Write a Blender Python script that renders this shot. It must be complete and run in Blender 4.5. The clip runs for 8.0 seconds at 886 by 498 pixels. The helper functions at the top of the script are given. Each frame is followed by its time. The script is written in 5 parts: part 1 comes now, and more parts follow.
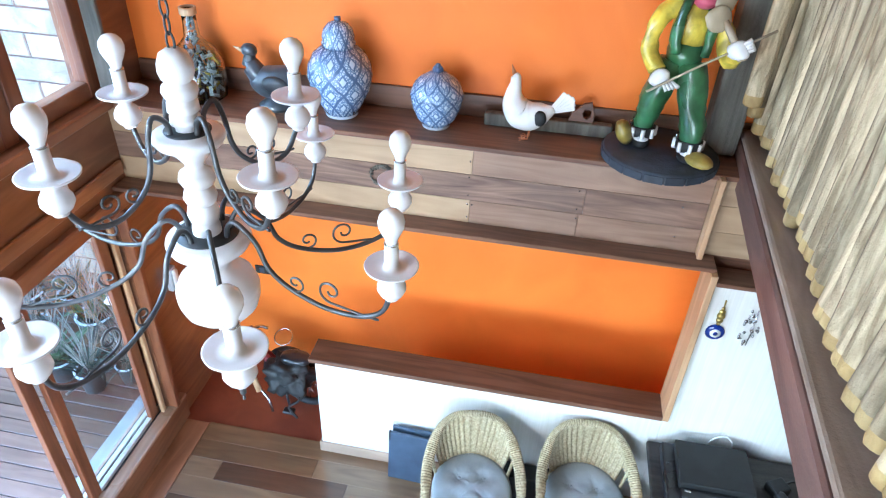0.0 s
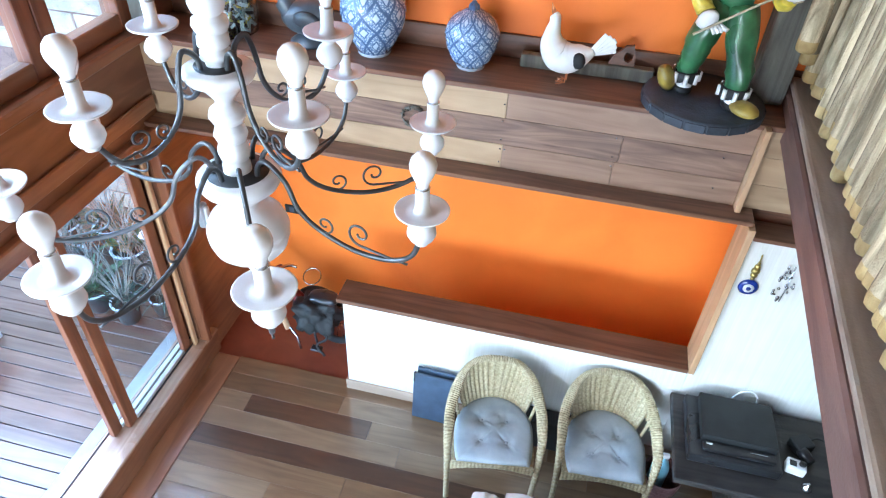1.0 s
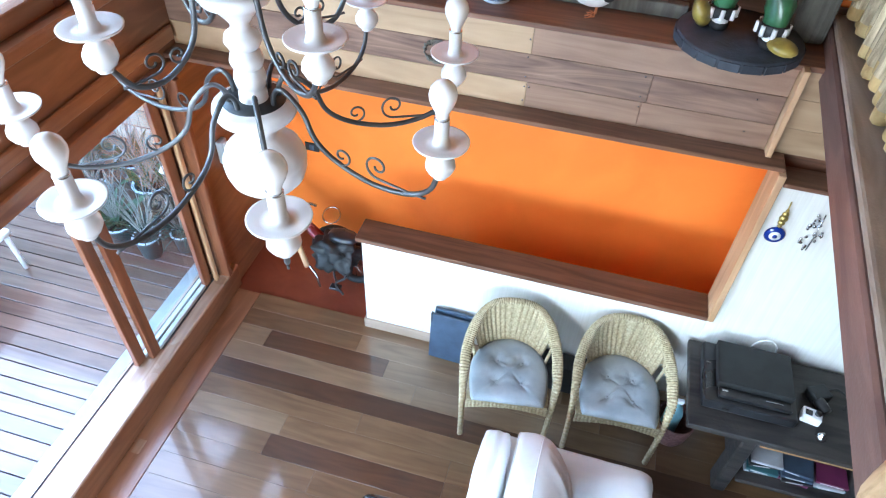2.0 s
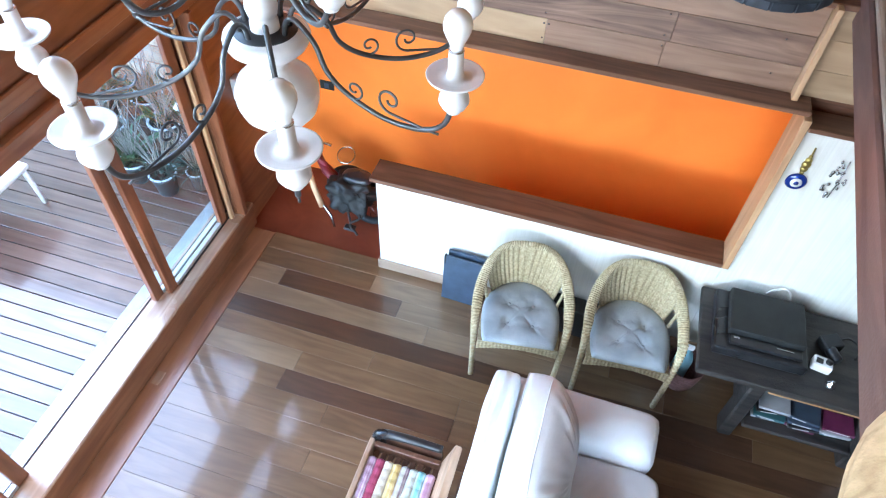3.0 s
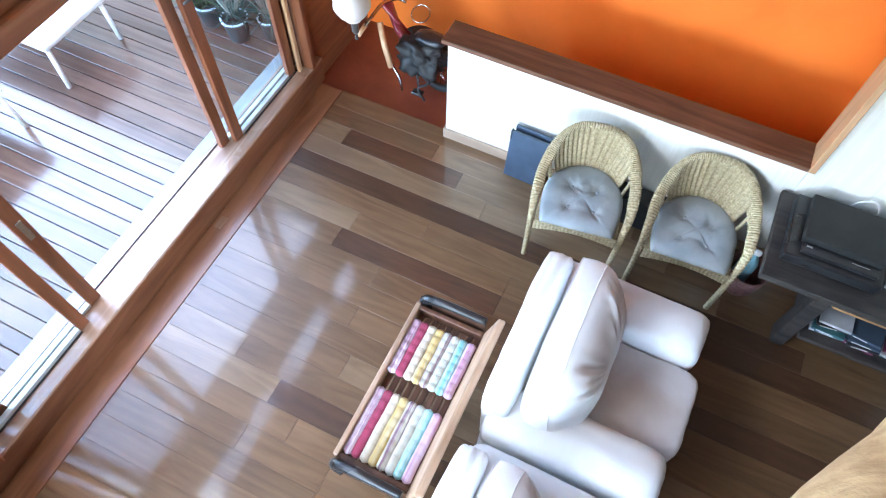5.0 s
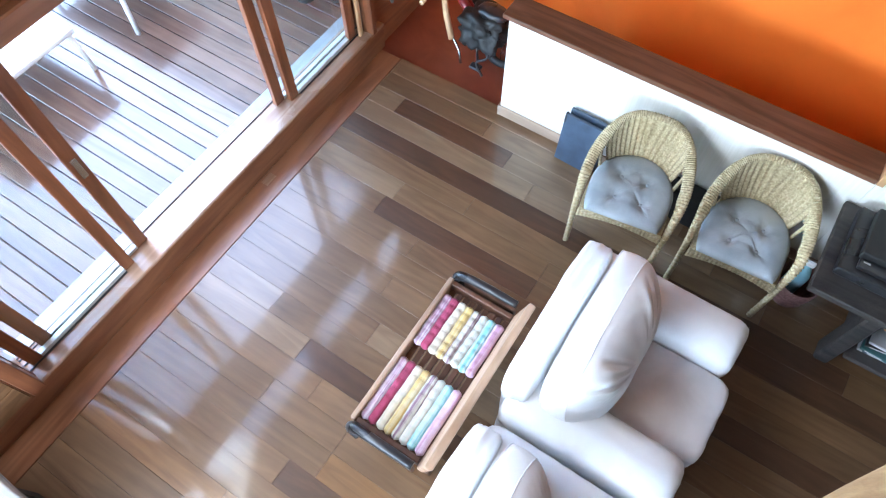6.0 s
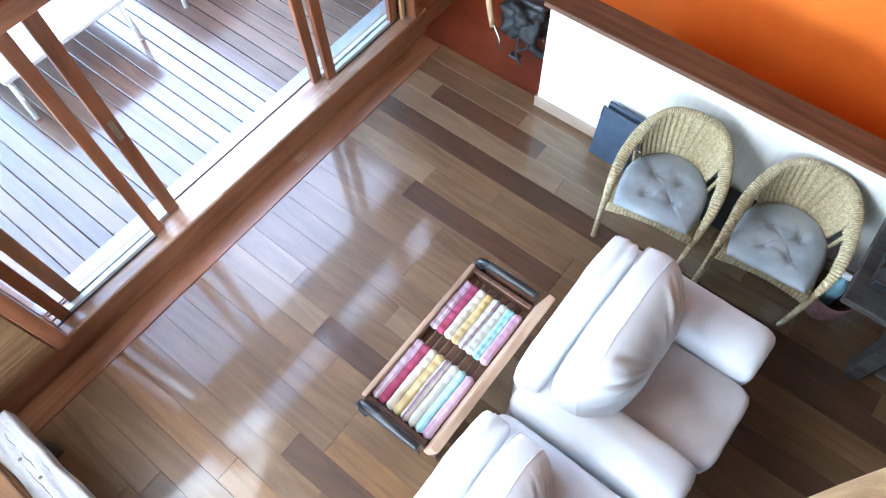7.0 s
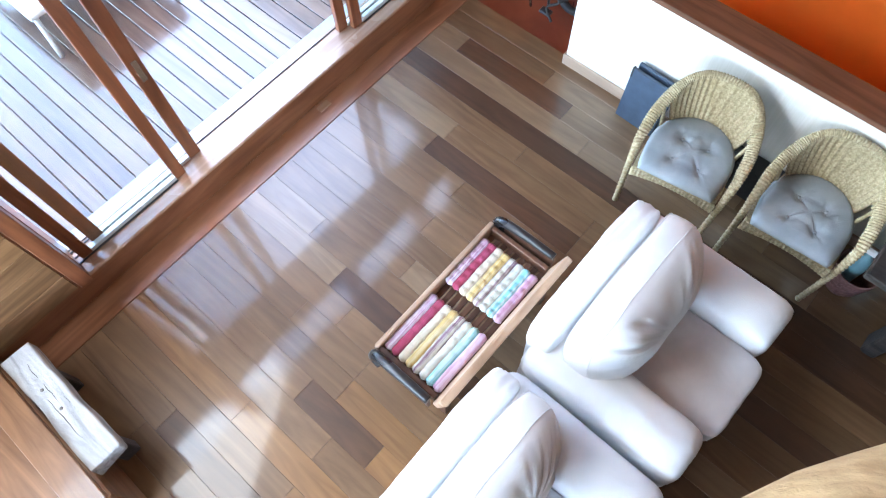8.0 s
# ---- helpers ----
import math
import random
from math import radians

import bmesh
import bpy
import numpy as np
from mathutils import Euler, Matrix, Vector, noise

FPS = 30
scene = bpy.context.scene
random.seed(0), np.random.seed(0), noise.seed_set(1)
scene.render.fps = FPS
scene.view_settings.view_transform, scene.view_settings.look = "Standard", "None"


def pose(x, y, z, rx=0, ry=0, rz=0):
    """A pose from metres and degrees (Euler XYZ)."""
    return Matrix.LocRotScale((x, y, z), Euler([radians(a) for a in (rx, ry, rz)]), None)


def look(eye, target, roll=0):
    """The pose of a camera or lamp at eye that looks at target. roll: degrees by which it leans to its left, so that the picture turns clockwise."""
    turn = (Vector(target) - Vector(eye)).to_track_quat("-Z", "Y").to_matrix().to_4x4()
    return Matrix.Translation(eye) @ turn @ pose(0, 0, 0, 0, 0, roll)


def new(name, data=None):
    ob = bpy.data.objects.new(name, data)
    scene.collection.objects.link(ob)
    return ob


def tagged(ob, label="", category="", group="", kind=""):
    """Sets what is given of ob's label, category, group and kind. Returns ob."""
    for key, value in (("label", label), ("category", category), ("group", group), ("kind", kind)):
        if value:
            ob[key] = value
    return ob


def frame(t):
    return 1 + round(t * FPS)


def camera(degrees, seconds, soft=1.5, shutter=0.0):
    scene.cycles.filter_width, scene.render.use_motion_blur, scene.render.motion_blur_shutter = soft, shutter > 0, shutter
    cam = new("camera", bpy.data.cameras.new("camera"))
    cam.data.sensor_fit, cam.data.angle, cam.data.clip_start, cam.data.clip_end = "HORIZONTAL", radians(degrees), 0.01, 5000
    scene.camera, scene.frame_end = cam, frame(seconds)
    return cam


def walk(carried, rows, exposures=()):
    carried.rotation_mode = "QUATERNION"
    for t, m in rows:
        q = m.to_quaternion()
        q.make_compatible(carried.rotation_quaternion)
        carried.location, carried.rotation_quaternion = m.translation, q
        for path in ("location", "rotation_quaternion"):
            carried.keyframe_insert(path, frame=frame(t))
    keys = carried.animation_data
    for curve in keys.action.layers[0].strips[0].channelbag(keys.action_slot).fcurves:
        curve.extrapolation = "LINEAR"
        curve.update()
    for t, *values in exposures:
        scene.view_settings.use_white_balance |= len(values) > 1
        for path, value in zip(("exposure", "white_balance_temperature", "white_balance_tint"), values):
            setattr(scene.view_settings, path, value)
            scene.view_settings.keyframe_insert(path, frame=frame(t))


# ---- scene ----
cam = camera(67.9, 8.0, soft=1.15)
PATH = [
    (0, (1.354, -3.111, 4.232), (1.098, -1.49, 3.089), 2.8),
    (0.5, (1.345, -3.097, 4.225), (1.06, -1.532, 3.012), 2.8),
    (1, (1.34, -3.083, 4.215), (1.028, -1.579, 2.933), 2.9),
    (1.5, (1.343, -3.072, 4.185), (1.012, -1.63, 2.84), 2.9),
    (3, (1.363, -3.08, 4.141), (1.016, -1.827, 2.621), 2.7),
    (3.5, (1.375, -3.08, 4.112), (1.018, -1.9, 2.538), 2.6),
    (4, (1.38, -3.084, 4.088), (1.01, -1.984, 2.459), 2.4),
    (4.5, (1.372, -3.087, 4.067), (0.989, -2.074, 2.386), 2.4),
    (5, (1.397, -3.067, 4.038), (0.982, -2.155, 2.308), 1.5),
    (6.5, (1.53, -3.0, 3.985), (0.948, -2.257, 2.222), -2.2),
    (7, (1.574, -3.006, 3.95), (0.961, -2.297, 2.183), -3.1),
    (7.5, (1.552, -3.016, 3.943), (0.956, -2.365, 2.148), -2.9),
    (8, (1.582, -3.015, 3.931), (0.996, -2.427, 2.111), -4.0),
]
walk(cam, [(t, look(eye, target, roll)) for t, eye, target, roll in PATH], [(0, 3.32, 5650, 4.0), (3, 3.30, 5850, 5.2), (5, 3.25, 6050, 6.7), (8, 3.2, 6250, 7.2)])

# ---- light ----
SUN_ELEV, SUN_ROT = 40.0, -6.0
world = bpy.data.worlds.new("sky_world")
scene.world = world
world.use_nodes = True
wn, wl = world.node_tree.nodes, world.node_tree.links
sky = wn.new("ShaderNodeTexSky")
sky.sky_type, sky.sun_disc = "NISHITA", False
sky.sun_elevation, sky.sun_rotation = radians(SUN_ELEV), radians(SUN_ROT)
sky.dust_density, sky.ozone_density = 2.0, 1.6
wl.new(sky.outputs[0], wn["Background"].inputs[0])
wn["Background"].inputs[1].default_value = 0.43


def lamp(name, kind, energy, m, colour=(1, 1, 1), size=None):
    data = bpy.data.lights.new(name, kind)
    data.energy, data.color = energy, colour
    if kind == "AREA":
        data.shape, data.size, data.size_y = "RECTANGLE", *size
    ob = new(name, data)
    ob.matrix_world = m
    return ob


sun = lamp("sun", "SUN", 0.3, look((-0.8, 7.62, 6.43), (0, 0, 0)), (1.0, 0.98, 0.95))
sun.data.angle = radians(4.0)
# daylight of the high windows above the doors, plus added fill behind the viewer
lamp("window_light_west", "AREA", 20, look((-1.18, -4.2, 3.55), (2.0, -2.4, 1.2)), (0.92, 0.96, 1.0), (2.6, 1.6))
lamp("window_light_south", "AREA", 16, look((0.65, -5.93, 1.65), (0.9, 0, 1.75)), (0.92, 0.96, 1.0), (3.2, 1.3))


# ---- materials ----
def rgb(h):
    return (*h, 1.0) if len(h) == 3 else h


def mat(name, c1, c2, scale=(4, 4, 4), rough=0.5, bump=0.15, fine=60.0, metal=0.0, rand=0.0, distort=0.6, spread=(0.35, 0.65),
        coat=0.0, sheen=0.0, dirt=0.15, rough_var=0.12, coat_rough=0.10):
    """Two-scale procedural surface: a stretched grain, a fine relief, broad stains, and a shift from piece to piece."""
    m = bpy.data.materials.new(name)
    m.use_nodes = True
    n, l = m.node_tree.nodes, m.node_tree.links
    bsdf = n["Principled BSDF"]
    tc, mp, info = n.new("ShaderNodeTexCoord"), n.new("ShaderNodeMapping"), n.new("ShaderNodeObjectInfo")
    mul = n.new("ShaderNodeMath")
    mul.operation, mul.inputs[1].default_value = "MULTIPLY", 37.0
    l.new(info.outputs["Random"], mul.inputs[0])
    comb = n.new("ShaderNodeCombineXYZ")
    for k in range(3):
        l.new(mul.outputs[0], comb.inputs[k])
    l.new(tc.outputs["Object"], mp.inputs["Vector"])
    l.new(comb.outputs[0], mp.inputs["Location"])
    mp.inputs["Scale"].default_value = scale
    grain = n.new("ShaderNodeTexNoise")
    grain.inputs["Scale"].default_value, grain.inputs["Detail"].default_value, grain.inputs["Distortion"].default_value = 1.0, 6.0, distort
    l.new(mp.outputs[0], grain.inputs["Vector"])
    ramp = n.new("ShaderNodeValToRGB")
    ramp.color_ramp.elements[0].position, ramp.color_ramp.elements[1].position = spread
    ramp.color_ramp.elements[0].color, ramp.color_ramp.elements[1].color = rgb(c1), rgb(c2)
    l.new(grain.outputs["Fac"], ramp.inputs[0])
    stain = n.new("ShaderNodeTexNoise")
    stain.inputs["Scale"].default_value, stain.inputs["Detail"].default_value = 1.7, 3.0
    l.new(tc.outputs["Object"], stain.inputs["Vector"])
    hsv = n.new("ShaderNodeHueSaturation")
    value = n.new("ShaderNodeMapRange")
    value.inputs["From Min"].default_value, value.inputs["From Max"].default_value = 0.3, 0.7
    value.inputs["To Min"].default_value, value.inputs["To Max"].default_value = 1 - dirt, 1 + dirt
    l.new(stain.outputs["Fac"], value.inputs["Value"])
    piece = n.new("ShaderNodeMapRange")
    piece.inputs["To Min"].default_value, piece.inputs["To Max"].default_value = 1 - rand, 1 + rand
    l.new(info.outputs["Random"], piece.inputs["Value"])
    both = n.new("ShaderNodeMath")
    both.operation = "MULTIPLY"
    l.new(value.outputs[0], both.inputs[0])
    l.new(piece.outputs[0], both.inputs[1])
    l.new(both.outputs[0], hsv.inputs["Value"])
    l.new(ramp.outputs[0], hsv.inputs["Color"])
    l.new(hsv.outputs[0], bsdf.inputs["Base Color"])
    rr = n.new("ShaderNodeMapRange")
    rr.inputs["To Min"].default_value, rr.inputs["To Max"].default_value = max(0.02, rough - rough_var), min(1, rough + rough_var)
    l.new(stain.outputs["Fac"], rr.inputs["Value"])
    l.new(rr.outputs[0], bsdf.inputs["Roughness"])
    bsdf.inputs["Metallic"].default_value = metal
    bsdf.inputs["Coat Weight"].default_value = coat
    bsdf.inputs["Coat Roughness"].default_value = coat_rough
    bsdf.inputs["Sheen Weight"].default_value = sheen
    if bump:
        relief = n.new("ShaderNodeTexNoise")
        relief.inputs["Scale"].default_value, relief.inputs["Detail"].default_value = fine, 4.0
        l.new(tc.outputs["Object"], relief.inputs["Vector"])
        add = n.new("ShaderNodeMath")
        l.new(grain.outputs["Fac"], add.inputs[0])
        l.new(relief.outputs["Fac"], add.inputs[1])
        bp = n.new("ShaderNodeBump")
        bp.inputs["Strength"].default_value, bp.inputs["Distance"].default_value = bump, 0.006
        l.new(add.outputs[0], bp.inputs["Height"])
        l.new(bp.outputs[0], bsdf.inputs["Normal"])
    return m


def plain(name, c, rough=0.5, metal=0.0, vary=0.12, bump=0.05, fine=50.0, coat=0.0, sheen=0.0):
    lo = tuple(v * (1 - vary) for v in c)
    hi = tuple(min(1, v * (1 + vary)) for v in c)
    return mat(name, lo, hi, (9, 9, 9), rough, bump, fine, metal, 0.0, 0.3, coat=coat, sheen=sheen, dirt=vary * 0.5, rough_var=0.06)


def glass_mat(name, tint=(0.95, 0.98, 0.97), rough=0.0):
    m = bpy.data.materials.new(name)
    m.use_nodes = True
    b = m.node_tree.nodes["Principled BSDF"]
    b.inputs["Base Color"].default_value = rgb(tint)
    b.inputs["Roughness"].default_value = rough
    b.inputs["Transmission Weight"].default_value = 1.0
    b.inputs["IOR"].default_value = 1.45
    return m


ORANGE = mat("orange_paint", (0.84, 0.190, 0.018), (0.91, 0.222, 0.025), (2, 2, 2), 0.6, 0.12, 90, dirt=0.04)
WHITE_WALL = mat("white_ribbed_plaster", (0.72, 0.71, 0.66), (0.78, 0.77, 0.73), (55, 55, 1.5), 0.7, 0.2, 80, dirt=0.05)
FLOOR_WOOD = mat("varnished_floor_plank", (0.112, 0.057, 0.025), (0.200, 0.112, 0.053), (1.2, 11, 11), 0.40, 0.035, 120, rand=0.14, distort=1.6, spread=(0.25, 0.75), coat=0.7, coat_rough=0.08, dirt=0.14, rough_var=0.08)
FLOOR_DARK = mat("dark_floor_plank", (0.055, 0.025, 0.012), (0.108, 0.052, 0.026), (1.2, 11, 11), 0.40, 0.035, 120, rand=0.12, distort=1.6, spread=(0.25, 0.75), coat=0.7, coat_rough=0.08, dirt=0.14, rough_var=0.08)
FLOOR_PALE = mat("pale_floor_plank", (0.155, 0.090, 0.046), (0.255, 0.160, 0.086), (1.2, 11, 11), 0.40, 0.035, 120, rand=0.10, distort=1.6, spread=(0.25, 0.75), coat=0.7, coat_rough=0.08, dirt=0.12, rough_var=0.08)
FLOOR_GOLD = mat("golden_floor_plank", (0.150, 0.068, 0.023), (0.250, 0.128, 0.048), (1.2, 13, 13), 0.40, 0.035, 120, rand=0.10, distort=1.8, spread=(0.25, 0.75), coat=0.7, coat_rough=0.08, dirt=0.12, rough_var=0.08)
CHEST_WOOD = mat("chestnut_plank", (0.120, 0.053, 0.022), (0.220, 0.108, 0.050), (1.2, 12, 12), 0.36, 0.08, 90, rand=0.12, distort=1.2, coat=0.3)
GOLD_BAND = mat("lighter_moulding_wood", (0.230, 0.096, 0.042), (0.350, 0.165, 0.080), (12, 1.1, 12), 0.34, 0.08, 90, distort=1.0, coat=0.2)
GOLD_WOOD = mat("golden_brown_plank", (0.165, 0.083, 0.035), (0.300, 0.166, 0.080), (1.2, 12, 12), 0.36, 0.08, 90, rand=0.12, distort=1.2, coat=0.3)
SHELF_WOOD = mat("dark_shelf_wood", (0.10, 0.045, 0.025), (0.20, 0.095, 0.055), (1.3, 14, 14), 0.42, 0.12, 90, rand=0.15, distort=1.2)
FASCIA_WOOD = mat("brown_fascia_plank", (0.23, 0.132, 0.085), (0.40, 0.255, 0.170), (1.1, 10, 10), 0.45, 0.12, 90, rand=0.08, distort=1.6, spread=(0.25, 0.75))
FASCIA_PALE = mat("tan_fascia_plank", (0.36, 0.235, 0.130), (0.54, 0.385, 0.235), (1.1, 9, 9), 0.45, 0.12, 90, rand=0.08, distort=1.2, spread=(0.25, 0.75))
FASCIA_DARK = mat("walnut_fascia_plank", (0.125, 0.070, 0.047), (0.33, 0.205, 0.140), (0.9, 9, 9), 0.45, 0.12, 90, rand=0.10, distort=3.2, spread=(0.28, 0.72))
RED_WOOD = mat("red_brown_varnished_wood", (0.180, 0.068, 0.030), (0.300, 0.130, 0.062), (9, 1.2, 9), 0.34, 0.10, 90, rand=0.12, distort=1.0, coat=0.2)
RED_WOOD_V = mat("red_brown_upright_wood", (0.155, 0.050, 0.022), (0.26, 0.096, 0.042), (12, 12, 1.2), 0.36, 0.10, 90, rand=0.12, distort=1.0, coat=0.2)
PALE_WOOD = mat("pale_trim_wood", (0.46, 0.27, 0.14), (0.62, 0.40, 0.23), (12, 12, 1.3), 0.45, 0.10, 90, rand=0.08, distort=1.0)
SILL_WOOD = mat("worn_sill_wood", (0.31, 0.180, 0.115), (0.46, 0.300, 0.205), (12, 1.1, 12), 0.28, 0.10, 90, distort=1.0, coat=0.5)
BASE_WOOD = mat("beige_baseboard_wood", (0.33, 0.22, 0.15), (0.46, 0.33, 0.24), (1.2, 12, 12), 0.45, 0.10, 90)
DECK_WOOD = mat("deck_board", (0.105, 0.056, 0.038), (0.150, 0.086, 0.060), (1.0, 12, 12), 0.22, 0.10, 80, rand=0.25, distort=1.0, coat=0.9)
POLE_WOOD = mat("weathered_pole", (0.20, 0.155, 0.090), (0.55, 0.450, 0.290), (16, 16, 2.2), 0.8, 1.0, 70, rand=0.30, distort=1.5)
POLE_TIP = mat("yellow_pole_end", (0.31, 0.21, 0.08), (0.52, 0.38, 0.17), (12, 12, 6), 0.7, 0.5, 70, rand=0.15)
LEDGE_WOOD = mat("tan_gallery_ledge", (0.23, 0.18, 0.14), (0.36, 0.29, 0.23), (9, 1.5, 9), 0.7, 0.4, 60, distort=1.2)
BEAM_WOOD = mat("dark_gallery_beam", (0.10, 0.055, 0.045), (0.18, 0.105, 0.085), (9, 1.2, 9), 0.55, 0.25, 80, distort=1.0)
GREY_WOOD = mat("grey_weathered_post", (0.085, 0.08, 0.065), (0.19, 0.18, 0.15), (14, 14, 1.5), 0.8, 0.5, 60)
LOG_WOOD = mat("peeled_log", (0.36, 0.245, 0.13), (0.60, 0.44, 0.25), (2, 11, 11), 0.7, 0.8, 60, distort=1.2)
CORR_FLOOR = mat("red_corridor_floor", (0.16, 0.035, 0.018), (0.23, 0.06, 0.03), (3, 3, 3), 0.35, 0.08, 90)
WHITE_CERAMIC = plain("white_turned_wood", (0.76, 0.76, 0.77), 0.32, vary=0.03, bump=0.02, coat=0.3)
BULB_WHITE = plain("frosted_bulb", (0.84, 0.84, 0.84), 0.25, vary=0.01, bump=0.0, coat=0.4)
IRON = plain("dark_wrought_iron", (0.10, 0.105, 0.11), 0.38, metal=0.7, vary=0.25, bump=0.12)
DARK_IRON = plain("blackened_iron", (0.05, 0.055, 0.06), 0.45, metal=0.5, vary=0.2)
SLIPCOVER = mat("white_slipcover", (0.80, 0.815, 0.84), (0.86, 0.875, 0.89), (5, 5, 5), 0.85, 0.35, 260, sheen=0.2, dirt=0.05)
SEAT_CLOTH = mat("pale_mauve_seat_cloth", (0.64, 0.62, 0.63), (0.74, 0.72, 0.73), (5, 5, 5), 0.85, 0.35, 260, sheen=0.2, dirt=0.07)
GREY_CLOTH = mat("grey_cushion_cloth", (0.30, 0.345, 0.375), (0.42, 0.465, 0.49), (6, 6, 6), 0.85, 0.5, 220, sheen=0.25, dirt=0.1)
WICKER = mat("honey_wicker", (0.34, 0.272, 0.150), (0.57, 0.480, 0.305), (70, 70, 70), 0.5, 0.35, 260, dirt=0.16)
BLACK = plain("black_plastic", (0.018, 0.018, 0.02), 0.28, vary=0.3, bump=0.03)
BLACK_MATT = plain("matt_black", (0.014, 0.015, 0.016), 0.6, vary=0.3, bump=0.1)
SLATE = plain("slate_blue_folder", (0.05, 0.075, 0.115), 0.55, vary=0.15, bump=0.15)
NAVY = plain("navy_base", (0.03, 0.038, 0.05), 0.6, vary=0.35, bump=0.3)
DARK_TABLE = mat("charcoal_stained_timber", (0.014, 0.013, 0.013), (0.052, 0.044, 0.040), (1.5, 10, 10), 0.6, 0.4, 60, distort=1.4)
DRAWER_WOOD = mat("honey_drawer_wood", (0.30, 0.15, 0.06), (0.44, 0.25, 0.11), (1.5, 10, 10), 0.5, 0.2, 80)
BENCH_WOOD = mat("bench_hardwood", (0.28, 0.17, 0.105), (0.50, 0.34, 0.23), (12, 1.3, 12), 0.5, 0.2, 80, rand=0.15)
SLAT_WOOD = mat("dark_slat_wood", (0.07, 0.03, 0.018), (0.15, 0.07, 0.04), (12, 2, 12), 0.45, 0.2, 80, rand=0.2)
WHITEWASH = mat("whitewashed_timber", (0.25, 0.25, 0.245), (0.50, 0.505, 0.505), (1.4, 14, 14), 0.75, 0.5, 50, distort=1.6)
WHITE_METAL = plain("white_painted_metal", (0.80, 0.80, 0.80), 0.4, vary=0.03)
ALU = plain("pale_aluminium_track", (0.62, 0.66, 0.66), 0.35, metal=0.4, vary=0.08)
STRIP = plain("grey_threshold_metal", (0.30, 0.33, 0.34), 0.4, metal=0.3, vary=0.1)
GLASS = glass_mat("window_glass")
BOTTLE_GLASS = glass_mat("thick_bottle_glass", (0.86, 0.95, 0.93))
STEEL = plain("steel", (0.55, 0.56, 0.58), 0.25, metal=1.0, vary=0.1)
WALL_CREAM = plain("cream_wall_paint", (0.70, 0.66, 0.60), 0.8, vary=0.05)
PAVING = mat("pale_paving", (0.085, 0.088, 0.092), (0.15, 0.15, 0.152), (1.5, 1.5, 1.5), 0.8, 0.3, 40)
GREY_STONE = mat("grey_garden_stone", (0.28, 0.24, 0.19), (0.48, 0.42, 0.34), (5, 5, 5), 0.85, 0.6, 40, rand=0.2)


# ---- mesh helpers ----
def done(name, bm, materials, parent=None, smooth=False):
    me = bpy.data.meshes.new(name)
    bmesh.ops.recalc_face_normals(bm, faces=bm.faces)
    bm.to_mesh(me)
    bm.free()
    if not isinstance(materials, (list, tuple)):
        materials = [materials]
    for m in materials:
        me.materials.append(m)
    if smooth:
        for p in me.polygons:
            p.use_smooth = True
    ob = new(name, me)
    if parent:
        ob.parent = parent
    return ob


def part(name, bm, material, parent, label="", smooth=False):
    return tagged(done(name, bm, material, parent, smooth), label)


def thing(name, x, y, z, label, category, group="", rz=0.0, kind=""):
    ob = new(name)
    ob.empty_display_size = 0.1
    ob.matrix_world = pose(x, y, z, 0, 0, rz)
    return tagged(ob, label, category, group, kind)


def add_box(bm, x0, x1, y0, y1, z0, z1, bevel=0.0, m=None, slot=0, seg=1):
    geo = bmesh.ops.create_cube(bm, size=1.0)["verts"]
    for v in geo:
        v.co = Vector(((x0 + x1) / 2 + v.co.x * (x1 - x0), (y0 + y1) / 2 + v.co.y * (y1 - y0), (z0 + z1) / 2 + v.co.z * (z1 - z0)))
    faces = list({f for v in geo for f in v.link_faces})
    for f in faces:
        f.material_index = slot
    if bevel:
        edges = list({e for v in geo for e in v.link_edges})
        out = bmesh.ops.bevel(bm, geom=edges, offset=bevel, segments=seg, profile=0.5, affect="EDGES", material=slot)
        geo = list({v for f in out["faces"] for v in f.verts} | {v for v in geo if v.is_valid})
    if m is not None:
        bmesh.ops.transform(bm, matrix=m, verts=geo)
    return geo


def box_bm(*a, **k):
    bm = bmesh.new()
    add_box(bm, *a, **k)
    return bm


def add_lathe(bm, profile, seg=24, m=None, slot=0, start=0.0):
    """Turns (radius, height) pairs round the z axis."""
    rings = []
    for r, z in profile:
        if r < 1e-5:
            rings.append([bm.verts.new((0, 0, z))])
        else:
            rings.append([bm.verts.new((r * math.cos(start + 2 * math.pi * k / seg), r * math.sin(start + 2 * math.pi * k / seg), z)) for k in range(seg)])
    for a, b in zip(rings, rings[1:]):
        for k in range(seg):
            j = (k + 1) % seg
            if len(a) == 1 and len(b) == 1:
                continue
            if len(a) == 1:
                f = bm.faces.new((a[0], b[k], b[j]))
            elif len(b) == 1:
                f = bm.faces.new((a[k], b[0], a[j]))
            else:
                f = bm.faces.new((a[k], b[k], b[j], a[j]))
            f.material_index, f.smooth = slot, True
    verts = [v for r in rings for v in r]
    if m is not None:
        bmesh.ops.transform(bm, matrix=m, verts=verts)
    return verts


def lathe_bm(profile, seg=24, m=None, start=0.0):
    bm = bmesh.new()
    add_lathe(bm, profile, seg, m, 0, start)
    return bm


def smooth_path(points, steps=6):
    """A Catmull-Rom curve through the points."""
    p = [Vector(q) for q in points]
    p = [2 * p[0] - p[1]] + p + [2 * p[-1] - p[-2]]
    out = []
    for i in range(1, len(p) - 2):
        for s in range(steps):
            t = s / steps
            a, b, c, d = p[i - 1], p[i], p[i + 1], p[i + 2]
            out.append(0.5 * (2 * b + (c - a) * t + (2 * a - 5 * b + 4 * c - d) * t * t + (3 * b - a - 3 * c + d) * t ** 3))
    out.append(p[-2])
    return out


